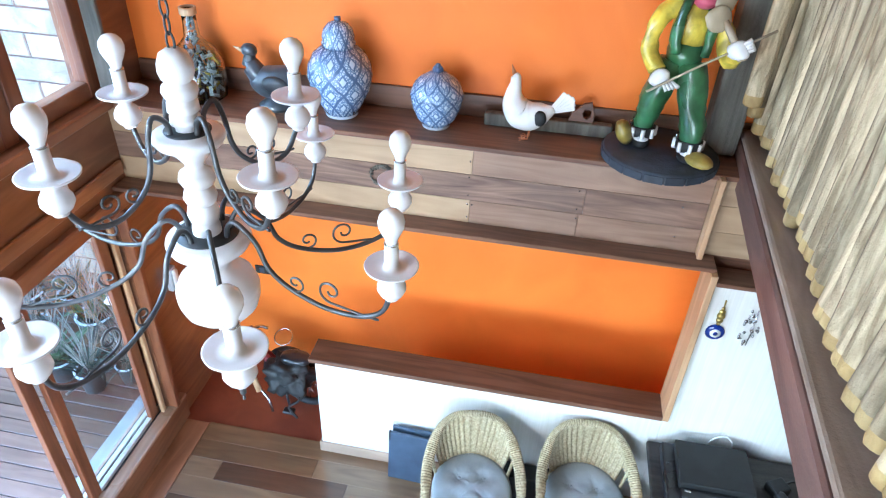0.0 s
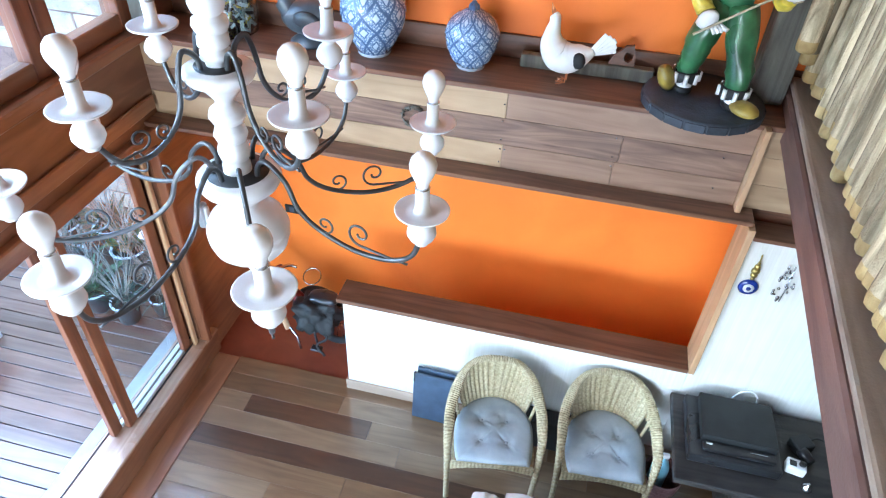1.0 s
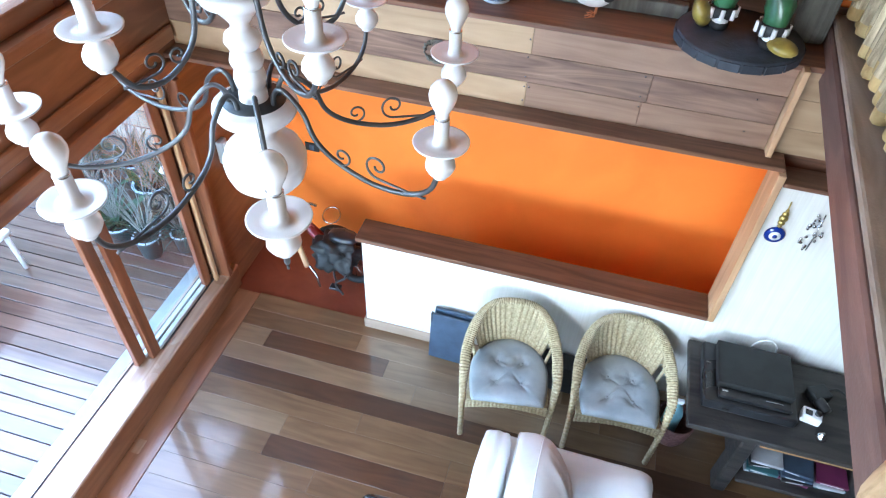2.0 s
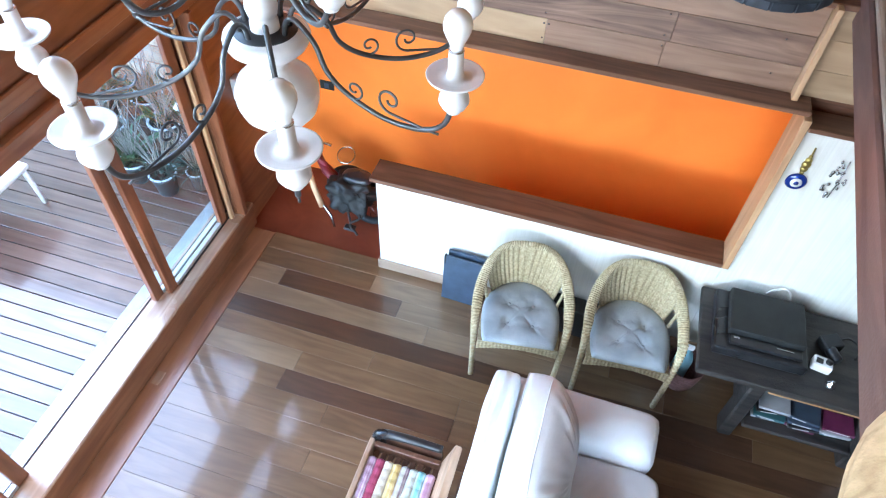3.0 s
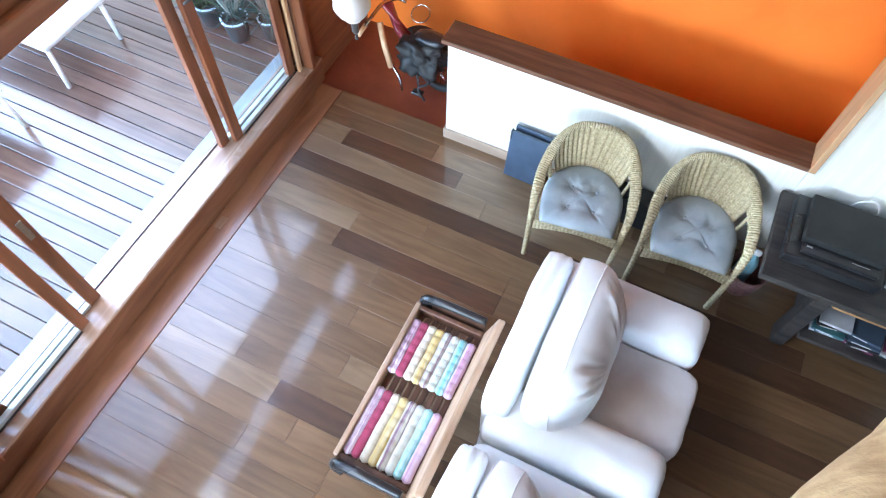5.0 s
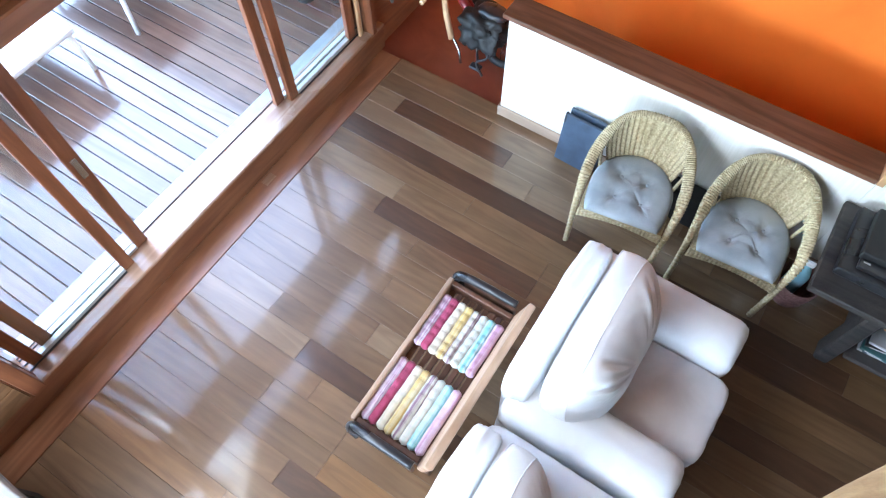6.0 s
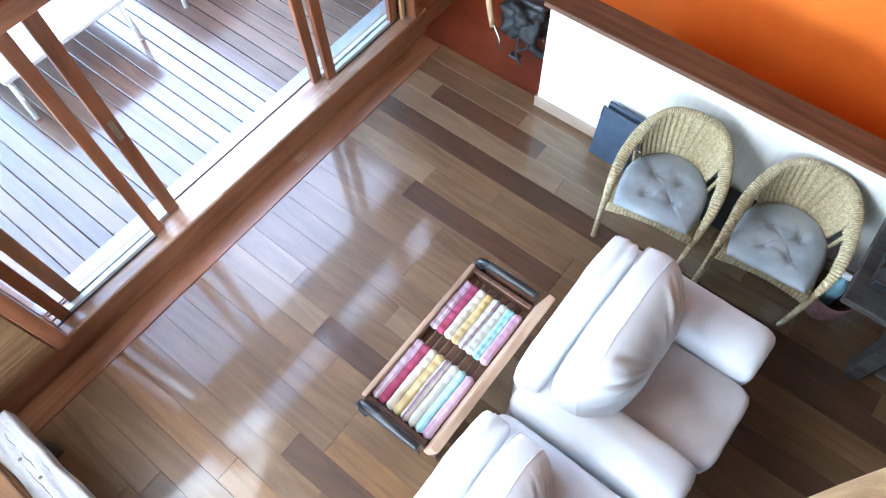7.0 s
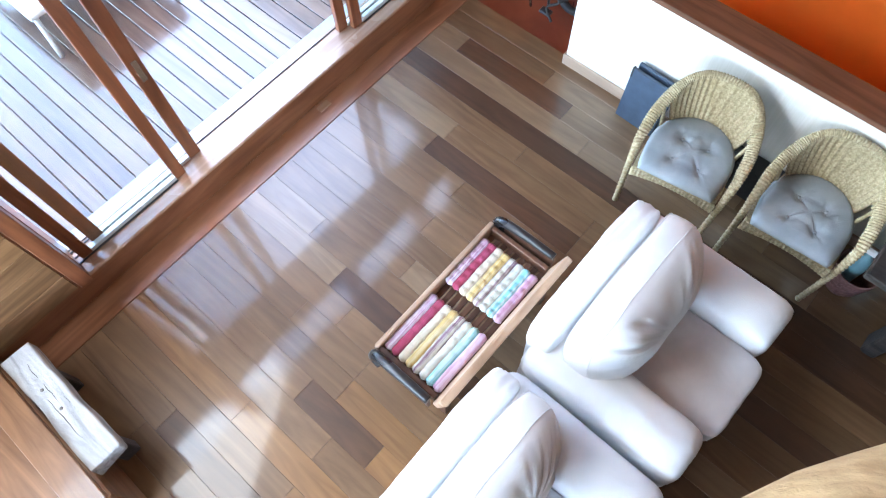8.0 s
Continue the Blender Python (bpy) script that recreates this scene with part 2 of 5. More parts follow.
def add_tube(bm, path, radius, seg=8, slot=0, cap=True, m=None):
    """A round rod along a path; radius is a number or a function of 0..1."""
    path = [Vector(q) for q in path]
    rings, last = [], None
    for i, q in enumerate(path):
        d = (path[min(i + 1, len(path) - 1)] - path[max(i - 1, 0)]).normalized()
        if last is None:
            side = d.orthogonal().normalized()
        else:
            side = (last - d * last.dot(d)).normalized()
        last = side
        up = d.cross(side)
        r = radius(i / (len(path) - 1)) if callable(radius) else radius
        rings.append([bm.verts.new(q + r * (math.cos(2 * math.pi * k / seg) * side + math.sin(2 * math.pi * k / seg) * up)) for k in range(seg)])
    for a, b in zip(rings, rings[1:]):
        for k in range(seg):
            f = bm.faces.new((a[k], a[(k + 1) % seg], b[(k + 1) % seg], b[k]))
            f.smooth, f.material_index = True, slot
    if cap:
        for ring in (rings[0], rings[-1]):
            f = bm.faces.new(ring)
            f.material_index = slot
    verts = [v for r in rings for v in r]
    if m is not None:
        bmesh.ops.transform(bm, matrix=m, verts=verts)
    return verts


def tube_bm(path, radius, seg=8):
    bm = bmesh.new()
    add_tube(bm, path, radius, seg)
    return bm


def add_ball(bm, c, r, seg=12, slot=0, m=None):
    """An ellipsoid with radii r round c."""
    r = (r, r, r) if not isinstance(r, (tuple, list)) else r
    geo = bmesh.ops.create_uvsphere(bm, u_segments=seg, v_segments=max(6, seg * 2 // 3), radius=1.0)["verts"]
    for v in geo:
        v.co = Vector((c[0] + v.co.x * r[0], c[1] + v.co.y * r[1], c[2] + v.co.z * r[2]))
    for f in {f for v in geo for f in v.link_faces}:
        f.smooth, f.material_index = True, slot
    if m is not None:
        bmesh.ops.transform(bm, matrix=m, verts=geo)
    return geo


def pillow_bm(x0, x1, y0, y1, z0, z1, n=14, power=3.0, rough=0.006, seed=0.0, dents=()):
    """A soft block: a superellipsoid with wrinkles, and tufts pressed into its top."""
    bm = bmesh.new()
    geo = bmesh.ops.create_cube(bm, size=2.0)["verts"]
    bmesh.ops.subdivide_edges(bm, edges=bm.edges[:], cuts=n, use_grid_fill=True)
    cx, cy, cz = (x0 + x1) / 2, (y0 + y1) / 2, (z0 + z1) / 2
    hx, hy, hz = (x1 - x0) / 2, (y1 - y0) / 2, (z1 - z0) / 2
    for v in bm.verts:
        q = v.co
        k = (abs(q.x) ** power + abs(q.y) ** power + abs(q.z) ** power) ** (1 / power)
        q = q / k
        w = noise.noise(Vector((q.x * 2.1 + seed, q.y * 2.1, q.z * 2.1))) * rough * 2 + noise.noise(Vector((q.x * 7 + seed, q.y * 7, q.z * 5))) * rough
        p = Vector((cx + q.x * hx, cy + q.y * hy, cz + q.z * hz))
        p += q.normalized() * w
        for dx, dy, rad, deep in dents:
            if q.z > 0:
                p.z -= deep * math.exp(-((p.x - dx) ** 2 + (p.y - dy) ** 2) / (rad * rad))
        v.co = p
    for f in bm.faces:
        f.smooth = True
    return bm


# ---- the room ----
X_WEST, Y_BACK, Y_LOW, Z_SHELF = -1.20, 0.53, 0.90, 2.66
DOOR_Y0, DOOR_Y1, DOOR_Z0, DOOR_Z1 = -3.36, -0.06, 0.25, 2.075


def structure(name, bm, material, label, category, smooth=False):
    return tagged(done(name, bm, material, None, smooth), label, category, kind="structure")


structure("wall_north", box_bm(-1.4, 5.0, Y_BACK, Y_LOW + 0.2, Z_SHELF - 0.15, 5.4), ORANGE, "tall orange painted wall above the display shelf", "wall")
structure("wall_corridor", box_bm(-1.4, 5.0, Y_LOW, Y_LOW + 0.2, -0.1, Z_SHELF - 0.152), ORANGE, "orange painted wall of the corridor under the shelf", "wall")
structure("wall_corridor_end", box_bm(2.8, 2.9, 0.131, Y_LOW - 0.001, -0.1, Z_SHELF - 0.16), ORANGE, "orange painted end of the corridor", "wall")
floor = structure("floor", box_bm(-1.4, 5.0, -6.0, 0.05, -0.16, -0.026), SLAT_WOOD, "varnished brown hardwood plank floor", "floor")
structure("floor_corridor", box_bm(-1.4, 5.0, 0.052, Y_LOW, -0.16, -0.012), CORR_FLOOR, "dark red polished corridor floor", "floor")

# the white half wall with its opening, and the full wall beside it
structure("wall_white_low", box_bm(0.0, 2.36, 0.0, 0.13, -0.02, 0.962), WHITE_WALL, "low white painted wall under the opening", "wall")
structure("wall_white_full", box_bm(2.362, 5.0, 0.0, 0.13, -0.02, 2.066), WHITE_WALL, "white painted wall beside the opening", "wall")
# unseen orange slab added so light bounced in the corridor turns redder
structure("wall_low_back", box_bm(0.001, 2.36, 0.131, 0.15, -0.01, 0.962), ORANGE, "unseen orange lining added to redden bounced light in the corridor", "wall")
bm = box_bm(-0.03, 2.345, -0.045, 0.17, 0.964, 1.0, bevel=0.004)
structure("trim_wall_cap", bm, SHELF_WOOD, "dark brown wooden cap on the low white wall", "trim")
structure("trim_jamb", box_bm(2.346, 2.385, -0.045, 0.17, 0.966, 2.134, bevel=0.004), PALE_WOOD, "pale wooden lining of the opening's side", "trim")
structure("baseboard", box_bm(-0.012, 4.9, -0.018, -0.001, 0.0, 0.10, bevel=0.004), BASE_WOOD, "light brown wooden baseboard along the white wall", "baseboard")
structure("baseboard_end", box_bm(-0.018, -0.001, -0.018, 0.13, 0.0, 0.10, bevel=0.004), BASE_WOOD, "light brown baseboard on the wall's end", "baseboard")
structure("trim_ledge", box_bm(2.387, 4.9, -0.045, 0.125, 2.068, 2.095, bevel=0.004), SHELF_WOOD, "dark wooden ledge on the white wall's top", "trim")
structure("trim_header", box_bm(-1.2, 2.372, -0.015, 0.125, 2.136, 2.164, bevel=0.004), SHELF_WOOD, "dark wooden ledge over the opening", "trim")
fascia = structure("wall_fascia", box_bm(-1.2, 4.9, 0.15, 0.19, 2.069, Z_SHELF - 0.032), SHELF_WOOD, "wide brown planks on the front of the display shelf", "wall")
structure("trim_shelf_side", box_bm(2.272, 2.302, 0.06, 0.149, 2.162, Z_SHELF - 0.005, bevel=0.003), PALE_WOOD, "upright pale wooden batten at the shelf's end", "trim")
shelf = structure("shelf_top", box_bm(-1.2, 2.75, 0.112, Y_BACK - 0.002, Z_SHELF - 0.03, Z_SHELF, bevel=0.004), SHELF_WOOD, "dark brown wooden display shelf against the orange wall", "shelf")
structure("baseboard_shelf", box_bm(-1.19, 2.75, Y_BACK - 0.022, Y_BACK - 0.002, Z_SHELF + 0.001, Z_SHELF + 0.135, bevel=0.004), SHELF_WOOD, "dark wooden skirting on the shelf's back", "baseboard")

# west wall with the doors below and windows above
W0, W1 = -1.42, X_WEST
bm = bmesh.new()
add_box(bm, W0, W1, DOOR_Y1, Y_LOW, -0.1, DOOR_Z1)
add_box(bm, W0, W1, -6.0, DOOR_Y0, -0.1, DOOR_Z1)
add_box(bm, W0, W1, DOOR_Y0, DOOR_Y1, -0.1, DOOR_Z0 - 0.032)
add_box(bm, W0, W1, -6.0, Y_LOW, DOOR_Z1, 2.50)
add_box(bm, W0, W1, -6.0, Y_BACK, 2.50, 2.70)
add_box(bm, W0, W1, 0.16, Y_BACK, 2.70, 5.4)
add_box(bm, W0, W1, -6.0, -5.4, 2.70, 5.4)
add_box(bm, W0, W1, -5.4, 0.16, 4.5, 5.4)
structure("wall_west", bm, RED_WOOD, "red-brown varnished timber wall beside the deck", "wall")
structure("trim_lintel", box_bm(W1 - 0.01, W1 + 0.05, -3.5, 0.1, DOOR_Z1 - 0.06, DOOR_Z1 + 0.05, bevel=0.008), RED_WOOD, "red-brown wooden lintel over the doors", "trim")
structure("trim_band", box_bm(W1 + 0.001, W1 + 0.03, -5.9, 0.1, 2.21, 2.30, bevel=0.008), GOLD_BAND, "lighter brown moulding on the timber wall", "trim")
structure("trim_window_sill", box_bm(W1 - 0.02, W1 + 0.06, -5.9, 0.145, 2.63, 2.70, bevel=0.01), RED_WOOD, "red-brown wooden sill under the high windows", "trim")
structure("trim_door_sill", box_bm(-1.40, -1.145, DOOR_Y0 - 0.1, 0.10, DOOR_Z0 - 0.03, DOOR_Z0, bevel=0.008), SILL_WOOD, "broad worn wooden sill under the sliding doors", "sill")
structure("trim_sill_face", box_bm(W1 + 0.001, -1.16, -6.0, 0.10, 0.0, DOOR_Z0 - 0.031), RED_WOOD, "brown wooden riser under the door sill", "trim")
structure("baseboard_west", box_bm(-1.159, -0.965, -5.9, 0.048, -0.022, 0.003, bevel=0.003), RED_WOOD, "brown border board along the sill", "baseboard")
structure("trim_corner_post", box_bm(W1 + 0.002, -1.10, 0.115, 0.145, 2.67, 5.3, bevel=0.006), GREY_WOOD, "dark grey weathered corner post", "post")

structure("trim_inlay", box_bm(-1.135, -1.075, -1.50, -1.395, 0.0035, 0.0065, bevel=0.001), SILL_WOOD, "small lighter wooden inlay in the border board", "trim")
near_wall = structure("wall_west_near", box_bm(W1 + 0.001, -1.125, -5.95, DOOR_Y0 - 0.095, DOOR_Z0 + 0.001, DOOR_Z1 - 0.07), RED_WOOD, "brown plank wall beyond the door jamb", "wall")

# closing walls, ceiling
bm = bmesh.new()
add_box(bm, 4.9, 5.1, -6.0, 0.73, -0.1, 5.4)
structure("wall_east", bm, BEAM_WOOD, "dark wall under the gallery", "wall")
# unseen south wall; its window is made up for the fill lamp
bm = bmesh.new()
add_box(bm, -1.4, -1.1, -6.2, -6.0, -0.1, 5.4)
add_box(bm, 2.4, 5.1, -6.2, -6.0, -0.1, 5.4)
add_box(bm, -1.1, 2.4, -6.2, -6.0, -0.1, 0.95)
add_box(bm, -1.1, 2.4, -6.2, -6.0, 2.35, 5.4)
structure("wall_south", bm, WALL_CREAM, "plain cream wall with a made-up opening for fill light", "wall")
structure("ceiling", box_bm(-1.9, 5.1, -6.3, 0.9, 5.4, 5.6), GOLD_WOOD, "plain brown board ceiling high over the room", "ceiling")
# unseen partition added to block the south fill light below the gallery
structure("wall_under_gallery", box_bm(2.6, 2.7, -6.0, -3.2, -0.02, 2.435), BEAM_WOOD, "unseen dark partition added to keep south light from under the gallery", "wall")
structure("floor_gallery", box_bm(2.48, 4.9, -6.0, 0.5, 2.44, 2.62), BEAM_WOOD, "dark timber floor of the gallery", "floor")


# ---- doors and windows ----
def sliding_door(name, x, y0, y1, z0, z1, label, lock=False, stile=0.085):
    d = tagged(thing(name, 0, 0, 0, label, "door"), kind="structure")
    t = 0.02
    part("stile", box_bm(x - t, x + t, y0, y0 + stile, z0, z1, bevel=0.004), RED_WOOD_V, d)
    part("stile", box_bm(x - t, x + t, y1 - stile, y1, z0, z1, bevel=0.004), RED_WOOD_V, d)
    part("rail", box_bm(x - t, x + t, y0 + stile, y1 - stile, z0, z0 + 0.03, bevel=0.003), ALU, d, "pale aluminium bottom rail")
    part("rail", box_bm(x - t, x + t, y0 + stile, y1 - stile, z1 - 0.08, z1, bevel=0.004), RED_WOOD, d)
    g = part("pane", box_bm(x - 0.003, x + 0.003, y0 + stile - 0.01, y1 - stile + 0.01, z0 + 0.02, z1 - 0.07), GLASS, d, "clear glass pane")
    g.visible_shadow = False
    if lock:
        part("lock_plate", box_bm(x + t, x + t + 0.006, y1 - 0.06, y1 - 0.025, 1.02, 1.18, bevel=0.002), STEEL, d, "small metal lock plate")
    return d


zb, zt = DOOR_Z0 + 0.006, DOOR_Z1 - 0.012
sliding_door("door_1", -1.27, -0.925, -0.13, zb, zt, "fixed glazed door leaf with red-brown wooden frame")
sliding_door("door_2", -1.325, -1.02, -0.062, zb, zt, "open sliding glass door slid behind the fixed leaf", True)
sliding_door("door_3", -1.325, -3.22, -2.335, zb, zt, "sliding glass door leaf with red-brown wooden frame", True)
sliding_door("door_4", -1.27, -3.33, -2.505, zb, zt, "glazed door leaf with red-brown wooden frame", False, 0.075)
structure("trim_track", box_bm(-1.374, -1.366, DOOR_Y0, DOOR_Y1, DOOR_Z0 + 0.001, DOOR_Z0 + 0.008, bevel=0.002), BLACK_MATT, "thin dark door track", "track")
for k, (y0, y1) in enumerate(((-0.83, DOOR_Y1), (DOOR_Y0, -2.58))):
    for x in (-1.350, -1.302, -1.247):
        structure("trim_track_line_%d" % (k + 1), box_bm(x, x + 0.007, y0, y1, DOOR_Z0 + 0.001, DOOR_Z0 + 0.010), DARK_IRON, "thin dark metal door track line", "track")
structure("trim_door_jamb_far", box_bm(-1.40, -1.13, DOOR_Y1 + 0.002, DOOR_Y1 + 0.05, DOOR_Z0 + 0.001, DOOR_Z1 - 0.061, bevel=0.006), RED_WOOD_V, "red-brown wooden door jamb", "trim")
structure("trim_door_jamb_slim", box_bm(-1.235, -1.205, -0.128, -0.088, DOOR_Z0 + 0.001, DOOR_Z1 - 0.061, bevel=0.006), PALE_WOOD, "slim pale wooden bead of the door jamb", "trim")
structure("trim_door_jamb_near", box_bm(-1.40, -1.10, DOOR_Y0 - 0.09, DOOR_Y0 - 0.004, DOOR_Z0 + 0.001, DOOR_Z1 - 0.061, bevel=0.006), RED_WOOD_V, "red-brown wooden door jamb", "trim")


def high_window(name, y0, y1):
    w = tagged(thing(name, 0, 0, 0, "high window with red-brown wooden frame above the doors", "window"), kind="structure")
    x, z0, z1, f = -1.27, 2.701, 4.5, 0.10
    part("window_frame", box_bm(x - 0.04, x + 0.05, y0, y0 + f, z0, z1, bevel=0.006), RED_WOOD_V, w)
    part("window_frame", box_bm(x - 0.04, x + 0.05, y1 - f, y1, z0, z1, bevel=0.006), RED_WOOD_V, w)
    part("window_frame", box_bm(x - 0.04, x + 0.05, y0 + f, y1 - f, z0, z0 + f, bevel=0.006), RED_WOOD, w)
    part("window_frame", box_bm(x - 0.04, x + 0.05, y0 + f, y1 - f, z1 - f, z1, bevel=0.006), RED_WOOD, w)
    g = part("pane", box_bm(x - 0.003, x + 0.003, y0 + f - 0.01, y1 - f + 0.01, z0 + f - 0.01, z1 - f + 0.01), GLASS, w, "clear glass pane")
    g.visible_shadow = False


high_window("window_1", -0.52, 0.155)
high_window("window_2", -1.70, -0.525)
high_window("window_3", -3.50, -1.705)
high_window("window_4", -5.395, -3.505)

# ---- the gallery with its pole cladding ----
GY0, GY1 = -2.9, 0.5


def gx(y):
    return 2.36 + 0.075 * y


g_turn = math.degrees(math.atan(-0.075))
gallery_m = pose(gx(0), 0, 0, 0, 0, g_turn)
bm = box_bm(0.0, 0.06, GY0, GY1, 2.57, 2.735, bevel=0.012, m=gallery_m)
structure("trim_gallery_beam", bm, BEAM_WOOD, "dark brown timber edge beam of the gallery", "beam")
bm = box_bm(0.012, 0.20, GY0, GY1, 2.737, 2.775, bevel=0.015, seg=2, m=gallery_m)
structure("trim_gallery_ledge", bm, LEDGE_WOOD, "tan rough timber ledge under the poles", "beam")
cladding = structure("wall_gallery", box_bm(0.16, 0.20, GY0, GY1, 2.777, 5.38, m=gallery_m), BEAM_WOOD, "gallery wall clad with upright wooden poles", "wall")


def pole_mesh(seed):
    rnd = random.Random(seed)
    bm = bmesh.new()
    r = 0.036 + 0.012 * rnd.random()
    hs = (0.0, 0.006, 0.02, 0.06, 0.10, 0.5, 0.9, 1.4, 2.0, 2.55)
    rs = (0.80, 0.95, 1.0, 1.02, 1.0, 0.96, 1.05, 0.95, 1.03, 0.97)
    seg = 10
    rings = []
    for h, k in zip(hs, rs):
        ox, oy = (noise.noise(Vector((seed * 3.1, h * 1.3, 0))) * 0.012, noise.noise(Vector((seed * 3.1, h * 1.3, 7))) * 0.012)
        rings.append([bm.verts.new((ox + r * k * (1 + 0.10 * math.sin(3 * a + seed)) * math.cos(a), oy + r * k * math.sin(a), h)) for a in [2 * math.pi * i / seg for i in range(seg)]])
    for i, (a, b) in enumerate(zip(rings, rings[1:])):
        for k in range(seg):
            f = bm.faces.new((a[k], a[(k + 1) % seg], b[(k + 1) % seg], b[k]))
            f.smooth, f.material_index = True, 1 if i < 3 else 0
    f = bm.faces.new(rings[0])
    f.material_index = 1
    me = bpy.data.meshes.new("pole")
    bmesh.ops.recalc_face_normals(bm, faces=bm.faces)
    bm.to_mesh(me)
    bm.free()
    me.materials.append(POLE_WOOD)
    me.materials.append(POLE_TIP)
    return me


pole_meshes = [pole_mesh(s) for s in range(9)]
rnd = random.Random(5)
y = GY0 + 0.05
while y < GY1 - 0.03:
    ob = new("pole", rnd.choice(pole_meshes))
    ob.parent = cladding
    ob.matrix_world = gallery_m @ pose(0.118 + rnd.uniform(-0.008, 0.008), y, 2.785 + rnd.uniform(-0.005, 0.06), rnd.uniform(-0.8, 0.8), rnd.uniform(-0.6, 0.6), rnd.uniform(0, 360))
    y += 0.089 + rnd.uniform(-0.010, 0.010)

for px, py, pz in ((2.350, 0.245, 3.02), (2.385, 0.265, 2.955), (2.435, 0.285, 2.86)):
    ob = new("pole", rnd.choice(pole_meshes))
    ob.parent = cladding
    ob.matrix_world = pose(px, py, pz - 0.02, 0, 0, rnd.uniform(0, 360))

structure("post_gallery", box_bm(2.20, 2.38, 0.34, 0.48, Z_SHELF + 0.001, 5.38, bevel=0.02, seg=2), GREY_WOOD, "grey weathered timber post at the shelf's end", "post")

# a peeled log by the gallery's edge
log_m = pose(2.150, -2.473, 2.70, 0, 0, 61.2)
bm = bmesh.new()
add_tube(bm, [(-0.75 + 0.1 * i, 0.012 * math.sin(i * 1.3), 0.008 * math.cos(i * 2.1)) for i in range(13)], lambda t: 0.15 + 0.008 * math.sin(9 * t), 20, m=log_m)
tagged(done("log_beam", bm, LOG_WOOD), "thick pale peeled log beside the gallery edge", "log", kind="structure")


# ---- chandelier ----
def arm_path(r_end, z_root, z_low, z_cup, r_root=0.065):
    drop, span = z_root - z_low, r_end - r_root
    return smooth_path([(r_root, 0, z_root - 0.03), (r_root + 0.008, 0, z_root + 0.03), (r_root + 0.045, 0, z_root + 0.055), (r_root + 0.17 * span + 0.01, 0, z_root + 0.0),
                        (r_root + 0.25 * span, 0, z_root - 0.48 * drop), (r_root + 0.38 * span, 0, z_low + 0.20 * drop), (r_root + 0.60 * span, 0, z_low), (r_root + 0.82 * span, 0, z_low + 0.012),
                        (r_root + 0.95 * span, 0, z_low + 0.35 * drop), (r_end, 0, z_cup - 0.075)], 5)


def scroll_path(x, z, size, lean):
    """A tapering hook that leaves the arm and rolls up into a spiral."""
    pts = []
    for i in range(26):
        t = i / 25
        a = lean + t * 7.6
        r = size * (1 - 0.80 * t)
        pts.append((x + r * math.cos(a), 0, z + r * math.sin(a)))
    return pts


def candle_arm(name, parent, angle, r_end, z_root, z_low, z_cup, big):
    m = pose(0, 0, 0, 0, 0, math.degrees(angle))
    path = arm_path(r_end, z_root, z_low, z_cup, 0.075 if big else 0.052)
    bm = bmesh.new()
    add_tube(bm, path, 0.0085, 8, m=m)
    arm = part(name, bm, IRON, parent)
    bm = bmesh.new()
    k = 0.045 if big else 0.034
    hook = [(0.93 * r_end, 0, z_low + 0.018), (0.80 * r_end, 0, z_low + 0.018), (0.66 * r_end, 0, z_low + 0.028)]
    curl = scroll_path(0.66 * r_end - 0.012, z_low + 0.028 + k, k, -1.3 - 0.2)
    curl = [(0.66 * r_end + 0.012 - (q[0] - (0.66 * r_end - 0.012)), q[1], q[2]) for q in curl]
    add_tube(bm, smooth_path(hook[:2], 3)[:-1] + curl, lambda t: 0.0042, 6, m=m)
    part("scroll", bm, IRON, arm)
    bm = bmesh.new()
    foot = min(path, key=lambda q: abs(q.x - 0.46 * r_end))
    hook2 = scroll_path(foot.x + k * 0.8 * 0.59, foot.z + k * 0.8 * 0.81, k * 0.8, -2.2)
    add_tube(bm, hook2, lambda t: 0.0040, 6, m=m)
    part("scroll", bm, IRON, arm)
    c = m @ Vector((r_end, 0, z_cup))
    cm = pose(c.x, c.y, c.z)
    bm = lathe_bm([(0.012, -0.116), (0.020, -0.115), (0.022, -0.109), (0.020, -0.107), (0.034, -0.097), (0.0435, -0.078), (0.042, -0.062), (0.032, -0.044), (0.021, -0.036), (0.019, -0.026), (0.026, -0.020), (0.05, -0.012), (0.078, 0.002),
                   (0.080, 0.008), (0.076, 0.008), (0.05, 0.001), (0.026, 0.0), (0.024, 0.012), (0.021, 0.014), (0.0205, 0.085), (0.0, 0.086)], 28, cm)
    part("drip_cup", bm, WHITE_CERAMIC, arm, "white turned candle cup and sleeve", True)
    part("collar", lathe_bm([(0.0206, 0.080), (0.0216, 0.081), (0.0216, 0.0845), (0.0150, 0.087), (0.0150, 0.0862)], 24, cm), STEEL, arm, "thin grey metal socket collar", True)
    bm = lathe_bm([(0.014, 0.078), (0.017, 0.090), (0.021, 0.104), (0.030, 0.122), (0.037, 0.140), (0.0385, 0.156), (0.034, 0.174), (0.022, 0.188), (0.010, 0.193), (0, 0.194)], 24, cm)
    part("bulb", bm, BULB_WHITE, arm, "white frosted bulb", True)


